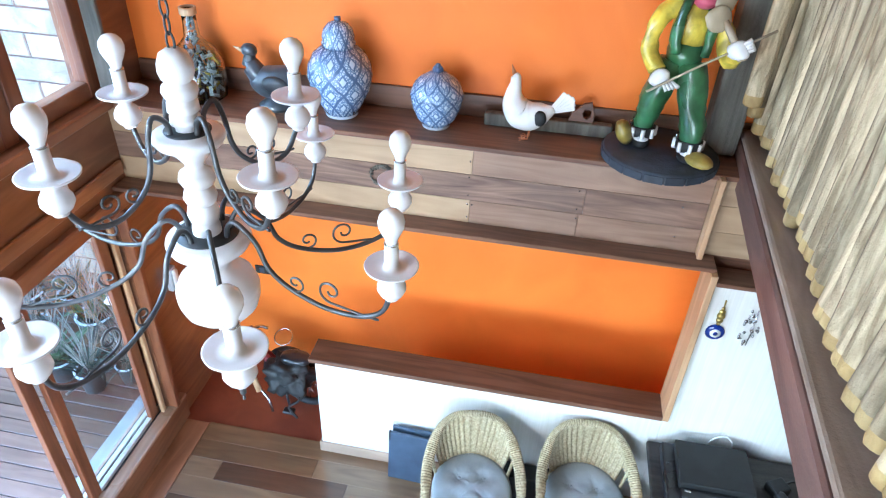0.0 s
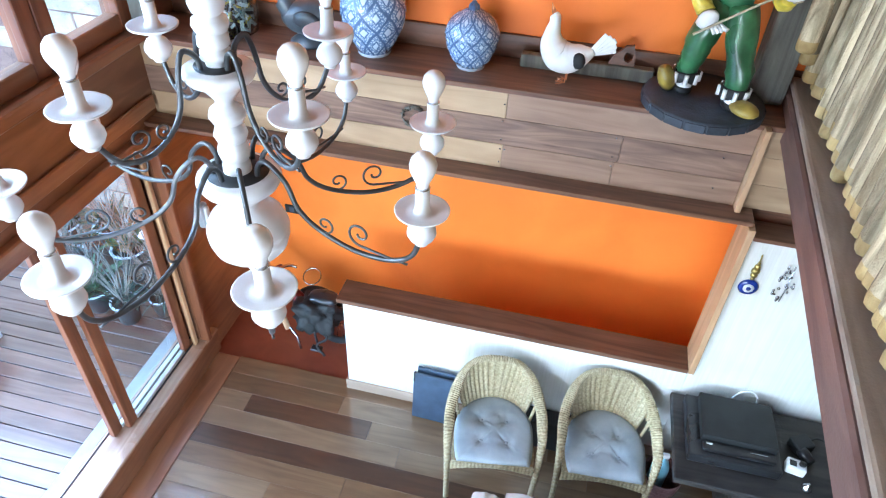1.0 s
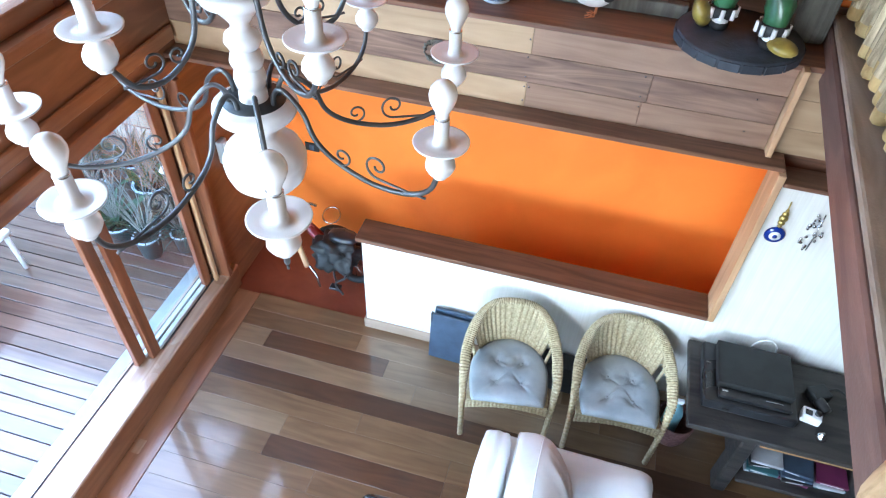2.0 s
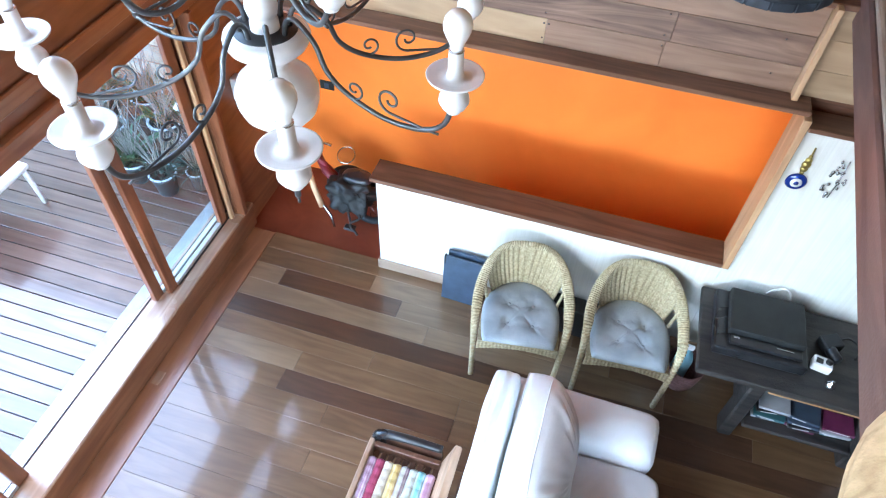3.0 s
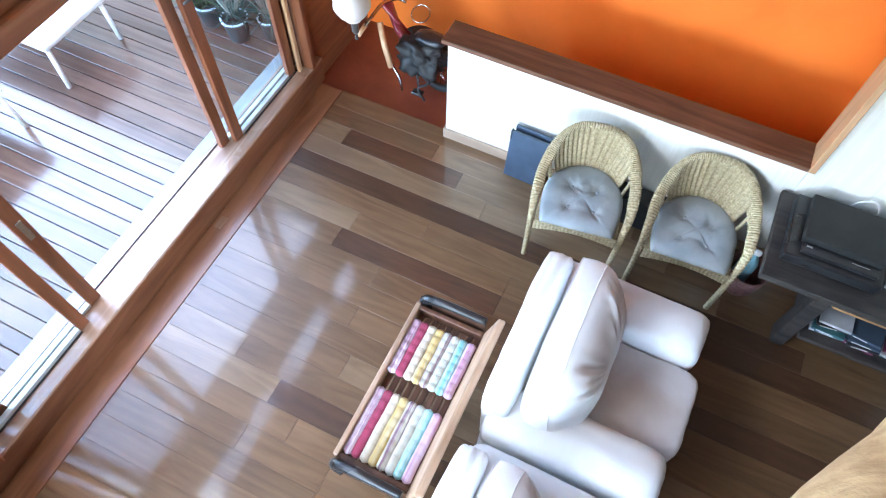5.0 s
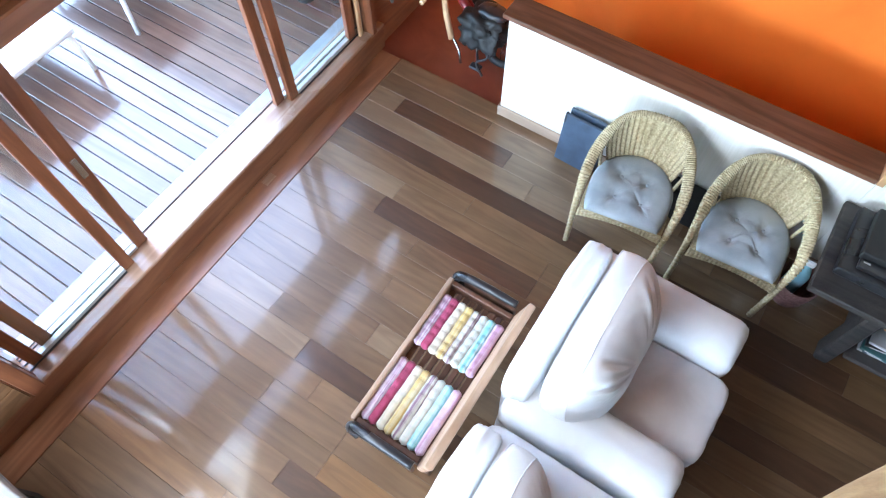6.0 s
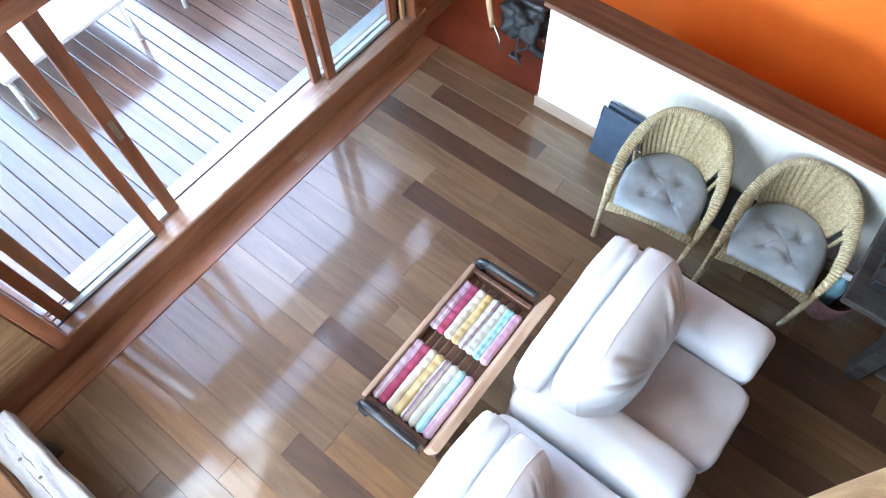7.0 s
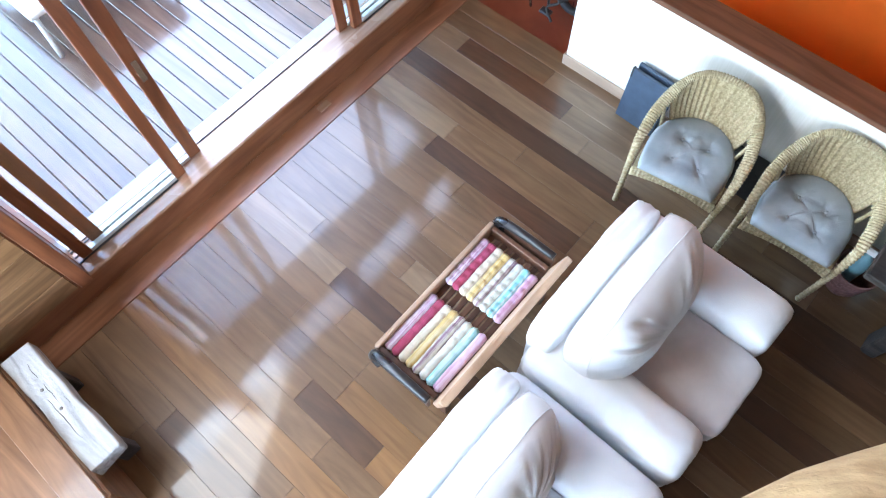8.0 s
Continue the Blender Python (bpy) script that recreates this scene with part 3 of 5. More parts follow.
CX, CY = 0.33, -1.50
chandelier = thing("chandelier", CX, CY, 0, "two-tier chandelier of white turned wood with iron scroll arms", "chandelier")
bm = lathe_bm([(0.0, 3.632), (0.020, 3.63), (0.038, 3.618), (0.049, 3.59), (0.050, 3.568), (0.044, 3.548), (0.036, 3.540), (0.034, 3.537), (0.048, 3.528), (0.052, 3.510), (0.044, 3.492), (0.031, 3.489),
               (0.044, 3.478), (0.046, 3.454), (0.031, 3.442), (0.043, 3.435), (0.044, 3.415), (0.033, 3.412), (0.033, 3.39), (0.090, 3.389), (0.103, 3.383), (0.107, 3.372), (0.096, 3.352), (0.062, 3.330), (0.042, 3.305),
               (0.028, 3.285), (0.029, 3.270), (0.050, 3.254), (0.056, 3.233), (0.047, 3.213), (0.030, 3.207), (0.029, 3.203), (0.046, 3.192), (0.052, 3.17), (0.045, 3.150), (0.031, 3.148), (0.030, 3.144),
               (0.046, 3.132), (0.050, 3.110), (0.044, 3.084), (0.035, 3.078), (0.044, 3.064), (0.045, 3.038), (0.118, 3.032), (0.132, 3.023), (0.136, 3.008), (0.124, 2.984), (0.090, 2.954), (0.060, 2.932),
               (0.050, 2.918), (0.056, 2.902), (0.092, 2.884), (0.122, 2.858), (0.138, 2.818), (0.139, 2.806), (0.136, 2.800), (0.138, 2.794), (0.136, 2.772), (0.124, 2.735), (0.098, 2.706), (0.07, 2.688), (0.05, 2.678), (0.052, 2.672),
               (0.045, 2.660), (0.025, 2.648), (0.022, 2.636), (0.026, 2.628), (0.015, 2.612), (0.0, 2.608)], 36)
part("body", bm, WHITE_CERAMIC, chandelier, "white turned wooden stem with discs and a globe", True)
part("plate", lathe_bm([(0.030, 3.389), (0.068, 3.390), (0.068, 3.394), (0.030, 3.395)], 32), DARK_IRON, chandelier, "dark grey iron plate")
part("plate", lathe_bm([(0.044, 3.033), (0.100, 3.034), (0.100, 3.038), (0.044, 3.039)], 32), DARK_IRON, chandelier, "dark grey iron plate")
for k in range(8):
    candle_arm("lower_arm", chandelier, -0.203 + k * math.pi / 4, 0.657, 3.045, 2.865, 3.101, True)
for k in range(4):
    candle_arm("upper_arm", chandelier, -0.546 + k * math.pi / 2, 0.39, 3.40, 3.19, 3.386, False)
bm = bmesh.new()
loop = [(0.011 * math.cos(a), 0, 0.026 * math.sin(a)) for a in [2 * math.pi * i / 16 for i in range(17)]]
add_tube(bm, loop, 0.0035, 6, cap=False)
link = part("chain_link", bm, DARK_IRON, chandelier)
link.matrix_local = pose(0, 0, 3.648)
for k in range(1, 39):
    o = new("chain_link", link.data)
    o.parent = chandelier
    o.matrix_local = pose(0, 0, 3.648 + 0.045 * k, 0, 0, 90 * (k % 2))

part("ceiling_rose", lathe_bm([(0.0, 5.37), (0.03, 5.37), (0.06, 5.385), (0.065, 5.399), (0, 5.3995)], 24), WHITE_CERAMIC, chandelier, "white ceiling rose", True)


# ---- things on the shelf ----
def jar_material(name, around, period, fine):
    """Blue and white glaze: a drawn lattice of diamonds round the jar, netted inside, with a pale dot in each."""
    m = bpy.data.materials.new(name)
    m.use_nodes = True
    n, l = m.node_tree.nodes, m.node_tree.links
    b = n["Principled BSDF"]

    def math_node(op, a, c=None):
        k = n.new("ShaderNodeMath")
        k.operation = op
        for slot, v in ((0, a), (1, c)):
            if v is None:
                continue
            if isinstance(v, (int, float)):
                k.inputs[slot].default_value = v
            else:
                l.new(v, k.inputs[slot])
        return k.outputs[0]

    def ramp(fac, p0, p1, c0, c1):
        r = n.new("ShaderNodeValToRGB")
        r.color_ramp.elements[0].position, r.color_ramp.elements[1].position = p0, p1
        r.color_ramp.elements[0].color, r.color_ramp.elements[1].color = rgb(c0), rgb(c1)
        l.new(fac, r.inputs[0])
        return r.outputs[0]

    def mix(fac, a, c):
        k = n.new("ShaderNodeMix")
        k.data_type = "RGBA"
        l.new(fac, k.inputs["Factor"])
        for slot, v in ((6, a), (7, c)):
            if isinstance(v, tuple):
                k.inputs[slot].default_value = rgb(v)
            else:
                l.new(v, k.inputs[slot])
        return k.outputs[2]

    tc, sep, wob = n.new("ShaderNodeTexCoord"), n.new("ShaderNodeSeparateXYZ"), n.new("ShaderNodeTexNoise")
    l.new(tc.outputs["Object"], sep.inputs[0])
    wob.inputs["Scale"].default_value = 22.0
    l.new(tc.outputs["Object"], wob.inputs["Vector"])
    jig = math_node("MULTIPLY", math_node("SUBTRACT", wob.outputs["Fac"], 0.5), 0.22)
    u = math_node("ADD", math_node("MULTIPLY", math_node("ARCTAN2", sep.outputs["Y"], sep.outputs["X"]), around / (2 * math.pi)), jig)
    v = math_node("MULTIPLY", sep.outputs["Z"], 1 / period)
    near = [math_node("ABSOLUTE", math_node("SUBTRACT", math_node("FRACT", math_node("ADD", math_node(op, u, v), 20.0)), 0.5)) for op in ("ADD", "SUBTRACT")]
    line = math_node("MINIMUM", *near)
    both = math_node("MAXIMUM", math_node("SUBTRACT", 0.5, near[0]), math_node("SUBTRACT", 0.5, near[1]))
    net = n.new("ShaderNodeTexVoronoi")
    net.feature = "DISTANCE_TO_EDGE"
    net.inputs["Scale"].default_value = fine
    l.new(tc.outputs["Object"], net.inputs["Vector"])
    inside = ramp(net.outputs["Distance"], 0.06, 0.22, (0.11, 0.19, 0.34), (0.50, 0.62, 0.74))
    dotted = mix(ramp(both, 0.13, 0.16, (1, 1, 1), (0, 0, 0)), inside, (0.52, 0.62, 0.72))
    rim = mix(ramp(math_node("ABSOLUTE", math_node("SUBTRACT", both, 0.19)), 0.02, 0.04, (1, 1, 1), (0, 0, 0)), dotted, (0.10, 0.16, 0.28))
    drawn = mix(ramp(line, 0.055, 0.085, (1, 1, 1), (0, 0, 0)), rim, (0.085, 0.14, 0.25))
    l.new(drawn, b.inputs["Base Color"])
    b.inputs["Roughness"].default_value = 0.26
    b.inputs["Coat Weight"].default_value = 0.4
    bp = n.new("ShaderNodeBump")
    bp.inputs["Strength"].default_value, bp.inputs["Distance"].default_value = 0.15, 0.002
    l.new(line, bp.inputs["Height"])
    l.new(bp.outputs[0], b.inputs["Normal"])
    return m


JAR_A, JAR_B = jar_material("blue_white_glaze_large", 8, 0.17, 75.0), jar_material("blue_white_glaze_small", 9, 0.11, 95.0)
BLUE_DARK = plain("dark_blue_glaze", (0.06, 0.10, 0.19), 0.3, vary=0.2, coat=0.3)
PALE_GLAZE = plain("pale_glaze", (0.55, 0.63, 0.72), 0.3, vary=0.08, coat=0.3)

jar = thing("ceramic_jar", 0.175, 0.335, Z_SHELF, "tall blue and white patterned ceramic jar with domed lid", "jar", "ceramic jars")
part("body", lathe_bm([(0, 0.018), (0.095, 0.018), (0.13, 0.08), (0.168, 0.16), (0.183, 0.235), (0.176, 0.30), (0.145, 0.36), (0.10, 0.395), (0.088, 0.40), (0.0, 0.402)], 36), JAR_A, jar, "", True)
part("foot", lathe_bm([(0, 0), (0.09, 0.0), (0.094, 0.012), (0.092, 0.02), (0, 0.021)], 36), PALE_GLAZE, jar, "pale unglazed foot ring", True)
lid = part("lid", lathe_bm([(0.0, 0.40), (0.092, 0.40), (0.095, 0.42), (0.088, 0.425), (0.09, 0.455), (0.080, 0.49), (0.055, 0.52), (0.02, 0.532), (0, 0.533)], 32), JAR_A, jar, "domed patterned lid", True)
part("knob", lathe_bm([(0.0, 0.53), (0.014, 0.53), (0.019, 0.542), (0.017, 0.556), (0, 0.56)], 16), BLUE_DARK, lid, "small dark blue knob", True)

jar = thing("ceramic_jar", 0.735, 0.325, Z_SHELF, "squat blue and white patterned ceramic jar with knobbed lid", "jar", "ceramic jars")
part("body", lathe_bm([(0, 0.016), (0.08, 0.016), (0.115, 0.06), (0.138, 0.12), (0.146, 0.165), (0.15, 0.172), (0.0, 0.174)], 36), JAR_B, jar, "", True)
part("foot", lathe_bm([(0, 0), (0.076, 0.0), (0.08, 0.010), (0.078, 0.018), (0, 0.019)], 32), PALE_GLAZE, jar, "pale unglazed foot ring", True)
lid = part("lid", lathe_bm([(0.0, 0.173), (0.15, 0.174), (0.148, 0.20), (0.128, 0.25), (0.092, 0.285), (0.075, 0.292), (0.05, 0.31), (0.02, 0.318), (0, 0.319)], 36), JAR_B, jar, "patterned domed lid", True)
bm = bmesh.new()
for a in range(5):
    add_ball(bm, (0.016 * math.cos(a * 1.257), 0.016 * math.sin(a * 1.257), 0.328), (0.016, 0.016, 0.020), 8)
add_ball(bm, (0, 0, 0.345), (0.017, 0.017, 0.018), 8)
part("knob", bm, BLUE_DARK, lid, "dark blue bud-shaped knob")

# large glass bottle filled with trinkets
bottle = thing("glass_bottle", -0.70, 0.345, Z_SHELF, "large clear glass demijohn filled with small metal trinkets", "bottle")
outer = [(0, 0.0), (0.125, 0.0), (0.152, 0.02), (0.158, 0.12), (0.152, 0.22), (0.12, 0.29), (0.07, 0.335), (0.045, 0.37), (0.040, 0.45), (0.040, 0.515)]
inner = [(0.034, 0.515), (0.034, 0.45), (0.039, 0.372), (0.064, 0.332), (0.114, 0.286), (0.146, 0.218), (0.152, 0.12), (0.146, 0.025), (0.12, 0.007), (0, 0.007)]
part("glass", lathe_bm(outer + inner, 36), BOTTLE_GLASS, bottle, "clear thick glass", True)
part("neck_ring", lathe_bm([(0.041, 0.485), (0.048, 0.49), (0.048, 0.528), (0.036, 0.53), (0.035, 0.517), (0.041, 0.515)], 24), PALE_WOOD, bottle, "cork-coloured ring on the neck", True)
rnd = random.Random(11)
PEWTER = plain("pale_pewter", (0.46, 0.51, 0.54), 0.35, metal=0.35, vary=0.2)
trinket_mats = [PEWTER, PEWTER, WHITE_METAL, PEWTER, PALE_GLAZE, plain("aqua_trinket", (0.28, 0.50, 0.52), 0.35), PEWTER, plain("yellow_trinket", (0.62, 0.50, 0.10), 0.4), PEWTER, DARK_IRON]
bm = bmesh.new()
for i in range(260):
    z = rnd.uniform(0.02, 0.29) if i < 235 else rnd.uniform(0.33, 0.48)
    lim = 0.142 if z < 0.21 else (0.135 - (z - 0.21) * 0.85 if z < 0.33 else 0.028)
    a, r = rnd.uniform(0, 6.28), max(0.0, lim - 0.012) * math.sqrt(rnd.uniform(0.45, 1))
    s = rnd.uniform(0.010, 0.022)
    m = pose(r * math.cos(a), r * math.sin(a), z, rnd.uniform(0, 360), rnd.uniform(0, 360), rnd.uniform(0, 360))
    add_box(bm, -s * 1.25, s * 1.25, -s * 0.45, s * 0.45, -s * 0.28, s * 0.28, m=m, slot=rnd.randrange(len(trinket_mats)))
tagged(part("trinkets", bm, trinket_mats, bottle, "small metal and coloured trinkets"), kind="stuff")


# dark duck and white goose figures
def bird(name, x, y, rz, mats, label, scale, seat, neck, beak, tail):
    b = thing(name, x, y, Z_SHELF, label, "bird figurine", rz=rz)
    bm = bmesh.new()
    if tail:
        spine = [(0.095, 0.045), (0.05, 0.022), (0.0, 0.0), (-0.045, 0.004), (-0.075, 0.045), (-0.082, 0.085), (-0.078, 0.128), (-0.080, 0.158), (-0.086, 0.170)]
        girth = (0.012, 0.044, 0.061, 0.064, 0.053, 0.035, 0.023, 0.021, 0.009)

        def bulk(t):
            k = min(len(girth) - 1.001, t * (len(girth) - 1))
            return (girth[int(k)] + (girth[int(k) + 1] - girth[int(k)]) * (k - int(k))) * scale
        add_tube(bm, smooth_path([(px * scale, 0, seat + pz * scale) for px, pz in spine], 6), bulk, 18)
    else:
        add_ball(bm, (0, 0, seat), (0.105 * scale, 0.06 * scale, 0.066 * scale), 20)
        for v in bm.verts:
            if v.co.x > 0:
                v.co.z += 0.25 * v.co.x
        add_tube(bm, smooth_path([(-0.06 * scale, 0, seat + 0.02), (-0.095 * scale, 0, seat + 0.06 * scale), (-0.10 * scale, 0, seat + neck * 0.6), (-0.092 * scale, 0, seat + neck)], 5),
                 lambda t: (0.042 - 0.022 * t) * scale, 14)
        add_ball(bm, (-0.095 * scale, 0, seat + neck + 0.012), (0.032 * scale, 0.024 * scale, 0.026 * scale), 14)
    part("body", bm, mats[0], b, "", True)
    bm = bmesh.new()
    add_lathe(bm, [(0, 0), (0.010 * scale, 0.0), (0.007 * scale, 0.02 * scale), (0, 0.045 * scale)], 10, pose(-0.086 * scale, 0, seat + 0.166 * scale, 0, -20, 0) if tail else pose(-0.118 * scale, 0, seat + neck + beak, 0, -70, 0))
    part("beak", bm, mats[1], b, "narrow coloured beak", True)
    for s in (-1, 1):
        bm = bmesh.new()
        add_ball(bm, ((0.045 if tail else 0.015) * scale, s * (0.04 if tail else 0.05) * scale, seat + 0.014), ((0.028 if tail else 0.055) * scale, 0.017 * scale, 0.034 * scale), 12)
        part("wing", bm, mats[2], b, "darker folded wing", True)
    if tail:
        bm = bmesh.new()
        fan = pose(0.075 * scale, 0, seat + 0.03 * scale, 0, -38, 0)
        for k in range(5):
            add_box(bm, 0.0, (0.118 - 0.006 * abs(k - 2)) * scale, -0.006 + 0.002 * k, 0.004 + 0.002 * k, -0.011 * scale, 0.011 * scale, bevel=0.003,
                    m=fan @ pose(0, 0, 0, 0, -20 + 10 * k, 0))
        part("tail", bm, mats[0], b, "fanned white tail")
    return b


DUCK = plain("dark_bronze_duck", (0.055, 0.065, 0.075), 0.35, vary=0.3, bump=0.15, coat=0.2)
ORANGE_BEAK = plain("terracotta_beak", (0.50, 0.17, 0.06), 0.5)
GOOSE_WHITE = plain("chalk_white_figure", (0.76, 0.74, 0.70), 0.6, vary=0.05, bump=0.15)
d = bird("duck_figurine", -0.215, 0.335, 0, (DUCK, PALE_WOOD, DARK_IRON), "dark bronze-coloured duck figurine sitting on a base", 1.5, 0.145, 0.165, 0.004, False)
part("base", lathe_bm([(0, 0), (0.10, 0), (0.11, 0.02), (0.07, 0.05), (0.05, 0.075), (0, 0.08)], 20, pose(0, 0, 0)), DUCK, d, "", True)
g = bird("goose_figurine", 1.265, 0.29, -8, (GOOSE_WHITE, ORANGE_BEAK, BLACK_MATT), "white painted goose figurine with black wing on wire legs", 1.3, 0.135, 0.175, 0.022, True)
for s in (-1, 1):
    bm = bmesh.new()
    add_tube(bm, [(0.0, 0.02 * s, 0.005), (0.0, 0.02 * s, 0.08)], 0.0035, 6)
    for a in (-35, 0, 35):
        add_tube(bm, [(0.0, 0.02 * s, 0.005), (-0.05 * math.cos(radians(a)), 0.02 * s - 0.05 * math.sin(radians(a)), 0.004)], 0.003, 6)
    part("leg", bm, ORANGE_BEAK, g, "thin terracotta-coloured wire leg")

plank = thing("old_plank", 1.36, 0.43, Z_SHELF, "grey weathered plank lying at the back of the shelf", "plank")
part("board", box_bm(-0.36, 0.36, -0.03, 0.03, 0.002, 0.075, bevel=0.006), GREY_WOOD, plank)
saw = thing("hand_plane", 1.54, 0.435, Z_SHELF + 0.076, "old wooden tool handle with an oval grip hole", "tool")
bm = bmesh.new()
outline = [(-0.07, 0.0), (0.07, 0.0), (0.066, 0.06), (0.05, 0.115), (0.01, 0.105), (-0.02, 0.075), (-0.05, 0.05)]
ring = [(0.03 + 0.026 * math.cos(a), 0.05 + 0.032 * math.sin(a)) for a in [2 * math.pi * i / 7 - 2.3 for i in range(7)]]
vo = [[bm.verts.new((px, s * 0.012, pz)) for px, pz in outline] for s in (-1, 1)]
vi = [[bm.verts.new((px, s * 0.012, pz)) for px, pz in ring] for s in (-1, 1)]
for k in range(7):
    j = (k + 1) % 7
    bm.faces.new((vo[0][k], vo[0][j], vi[0][j], vi[0][k]))
    bm.faces.new((vo[1][k], vi[1][k], vi[1][j], vo[1][j]))
    bm.faces.new((vo[0][k], vo[1][k], vo[1][j], vo[0][j]))
    bm.faces.new((vi[0][k], vi[0][j], vi[1][j], vi[1][k]))
part("handle", bm, SHELF_WOOD, saw)

# painted musician statue, one plain mesh
GREEN = plain("green_statue_paint", (0.034, 0.118, 0.045), 0.28, vary=0.4, bump=0.25, fine=30, coat=0.4)
YELLOW = plain("yellow_statue_paint", (0.62, 0.48, 0.06), 0.33, vary=0.5, bump=0.4, fine=30, coat=0.3)
SHOE = plain("olive_shoe_paint", (0.27, 0.20, 0.04), 0.35, vary=0.4, coat=0.3)
WHITE_PAINT = plain("white_statue_paint", (0.78, 0.78, 0.78), 0.4, vary=0.05)
PINK = plain("pink_statue_paint", (0.55, 0.10, 0.16), 0.4)
VIOLIN = plain("tan_statue_paint", (0.42, 0.35, 0.24), 0.4)
stat_mats = [NAVY, GREEN, YELLOW, SHOE, WHITE_PAINT, PINK, VIOLIN, BLACK_MATT]
bm = bmesh.new()
add_lathe(bm, [(0, 0), (0.285, 0.0), (0.30, 0.012), (0.30, 0.05), (0.29, 0.062), (0, 0.062)], 40)
legs = (((-0.11, 0.05), (-0.085, 0.03), (-0.035, 0.04)), ((0.115, -0.075), (0.09, -0.04), (0.05, 0.02)))
for foot, knee, hip in legs:
    add_tube(bm, smooth_path([(*foot, 0.15), (foot[0] + 0.005, foot[1] + 0.0, 0.22), (*knee, 0.34), (*hip, 0.52)], 5), lambda t: 0.052 + 0.022 * t, 14, 1)
    add_lathe(bm, [(0.05, 0.10), (0.066, 0.115), (0.07, 0.165), (0.06, 0.17)], 16, pose(foot[0], foot[1], 0), 7)
    for a in range(8):
        add_tube(bm, [(foot[0] + 0.070 * math.cos(a * 0.785), foot[1] + 0.070 * math.sin(a * 0.785), z) for z in (0.115, 0.165)], 0.011, 6, 4)
    add_ball(bm, (foot[0], foot[1] - 0.03, 0.105), (0.042, 0.05, 0.028), 12, 4)
    add_ball(bm, (foot[0], foot[1] - 0.02, 0.085), (0.05, 0.07, 0.035), 12, 7)
add_ball(bm, (0, 0, 0), (0.045, 0.06, 0.075), 14, 3, pose(-0.20, 0.02, 0.125, 20, -25, 0))
add_ball(bm, (0, 0, 0), (0.06, 0.085, 0.034), 14, 3, pose(0.165, -0.165, 0.098, 0, 0, 35))
add_ball(bm, (0.01, 0.04, 0.555), (0.095, 0.08, 0.095), 18, 1)
add_ball(bm, (0.015, 0.04, 0.70), (0.098, 0.08, 0.13), 20, 2)
add_tube(bm, smooth_path([(-0.06, 0.05, 0.80), (-0.145, 0.02, 0.72), (-0.17, -0.01, 0.59), (-0.12, -0.07, 0.50)], 6), lambda t: 0.046 - 0.010 * t, 14, 2)
add_tube(bm, smooth_path([(0.09, 0.04, 0.79), (0.155, -0.02, 0.70), (0.195, -0.06, 0.58), (0.205, -0.13, 0.62)], 6), lambda t: 0.046 - 0.010 * t, 14, 2)
add_tube(bm, smooth_path([(-0.055, -0.035, 0.58), (-0.06, -0.045, 0.70), (-0.045, -0.01, 0.82)], 4), 0.024, 8, 1)
add_tube(bm, smooth_path([(0.085, -0.035, 0.58), (0.09, -0.045, 0.70), (0.075, -0.01, 0.82)], 4), 0.024, 8, 1)
add_ball(bm, (-0.10, -0.10, 0.475), (0.05, 0.035, 0.045), 12, 4)
add_ball(bm, (0.205, -0.155, 0.655), (0.05, 0.035, 0.045), 12, 4)
for k in range(4):
    add_tube(bm, [(-0.085 + 0.014 * k, -0.11, 0.465), (-0.06 + 0.018 * k, -0.135, 0.425 + 0.008 * k)], 0.011, 6, 4)
    add_tube(bm, [(0.215, -0.16, 0.645 + 0.012 * k), (0.265 - 0.008 * k, -0.17, 0.67 + 0.014 * k)], 0.011, 6, 4)
add_ball(bm, (0.04, 0.0, 0.83), (0.07, 0.06, 0.045), 12, 5)
add_ball(bm, (0.04, 0.03, 0.93), (0.085, 0.09, 0.10), 16, 4)
add_ball(bm, (0, 0, 0.05), (0.055, 0.022, 0.055), 14, 6, pose(0.085, -0.06, 0.79, 0, 40, 25))
add_ball(bm, (0, 0, -0.03), (0.066, 0.022, 0.06), 14, 6, pose(0.115, -0.08, 0.79, 0, 40, 25))
add_tube(bm, [(0.12, -0.09, 0.76), (0.20, -0.14, 0.66), (0.225, -0.16, 0.61)], 0.016, 8, 6)
add_tube(bm, [(-0.16, -0.13, 0.41), (0.05, -0.15, 0.56), (0.33, -0.17, 0.76)], 0.006, 6, 6)
for v in bm.verts:
    if v.co.z > 0.17:
        k = noise.noise(v.co * 26) * 0.010 + noise.noise(v.co * 10) * 0.012
        v.co += Vector((k, -k, k * 0.5))
for k in range(18):
    a = 2 * math.pi * k / 18
    add_box(bm, 0.296, 0.303, -0.049, 0.049, 0.006, 0.05, bevel=0.003, m=pose(0, 0, 0, 0, 0, math.degrees(a)))
me_ob = done("statue", bm, stat_mats)
me_ob.matrix_world = pose(1.965, 0.215, Z_SHELF + 0.001)
tagged(me_ob, "painted statue in green trousers with a violin on round base", "statue")

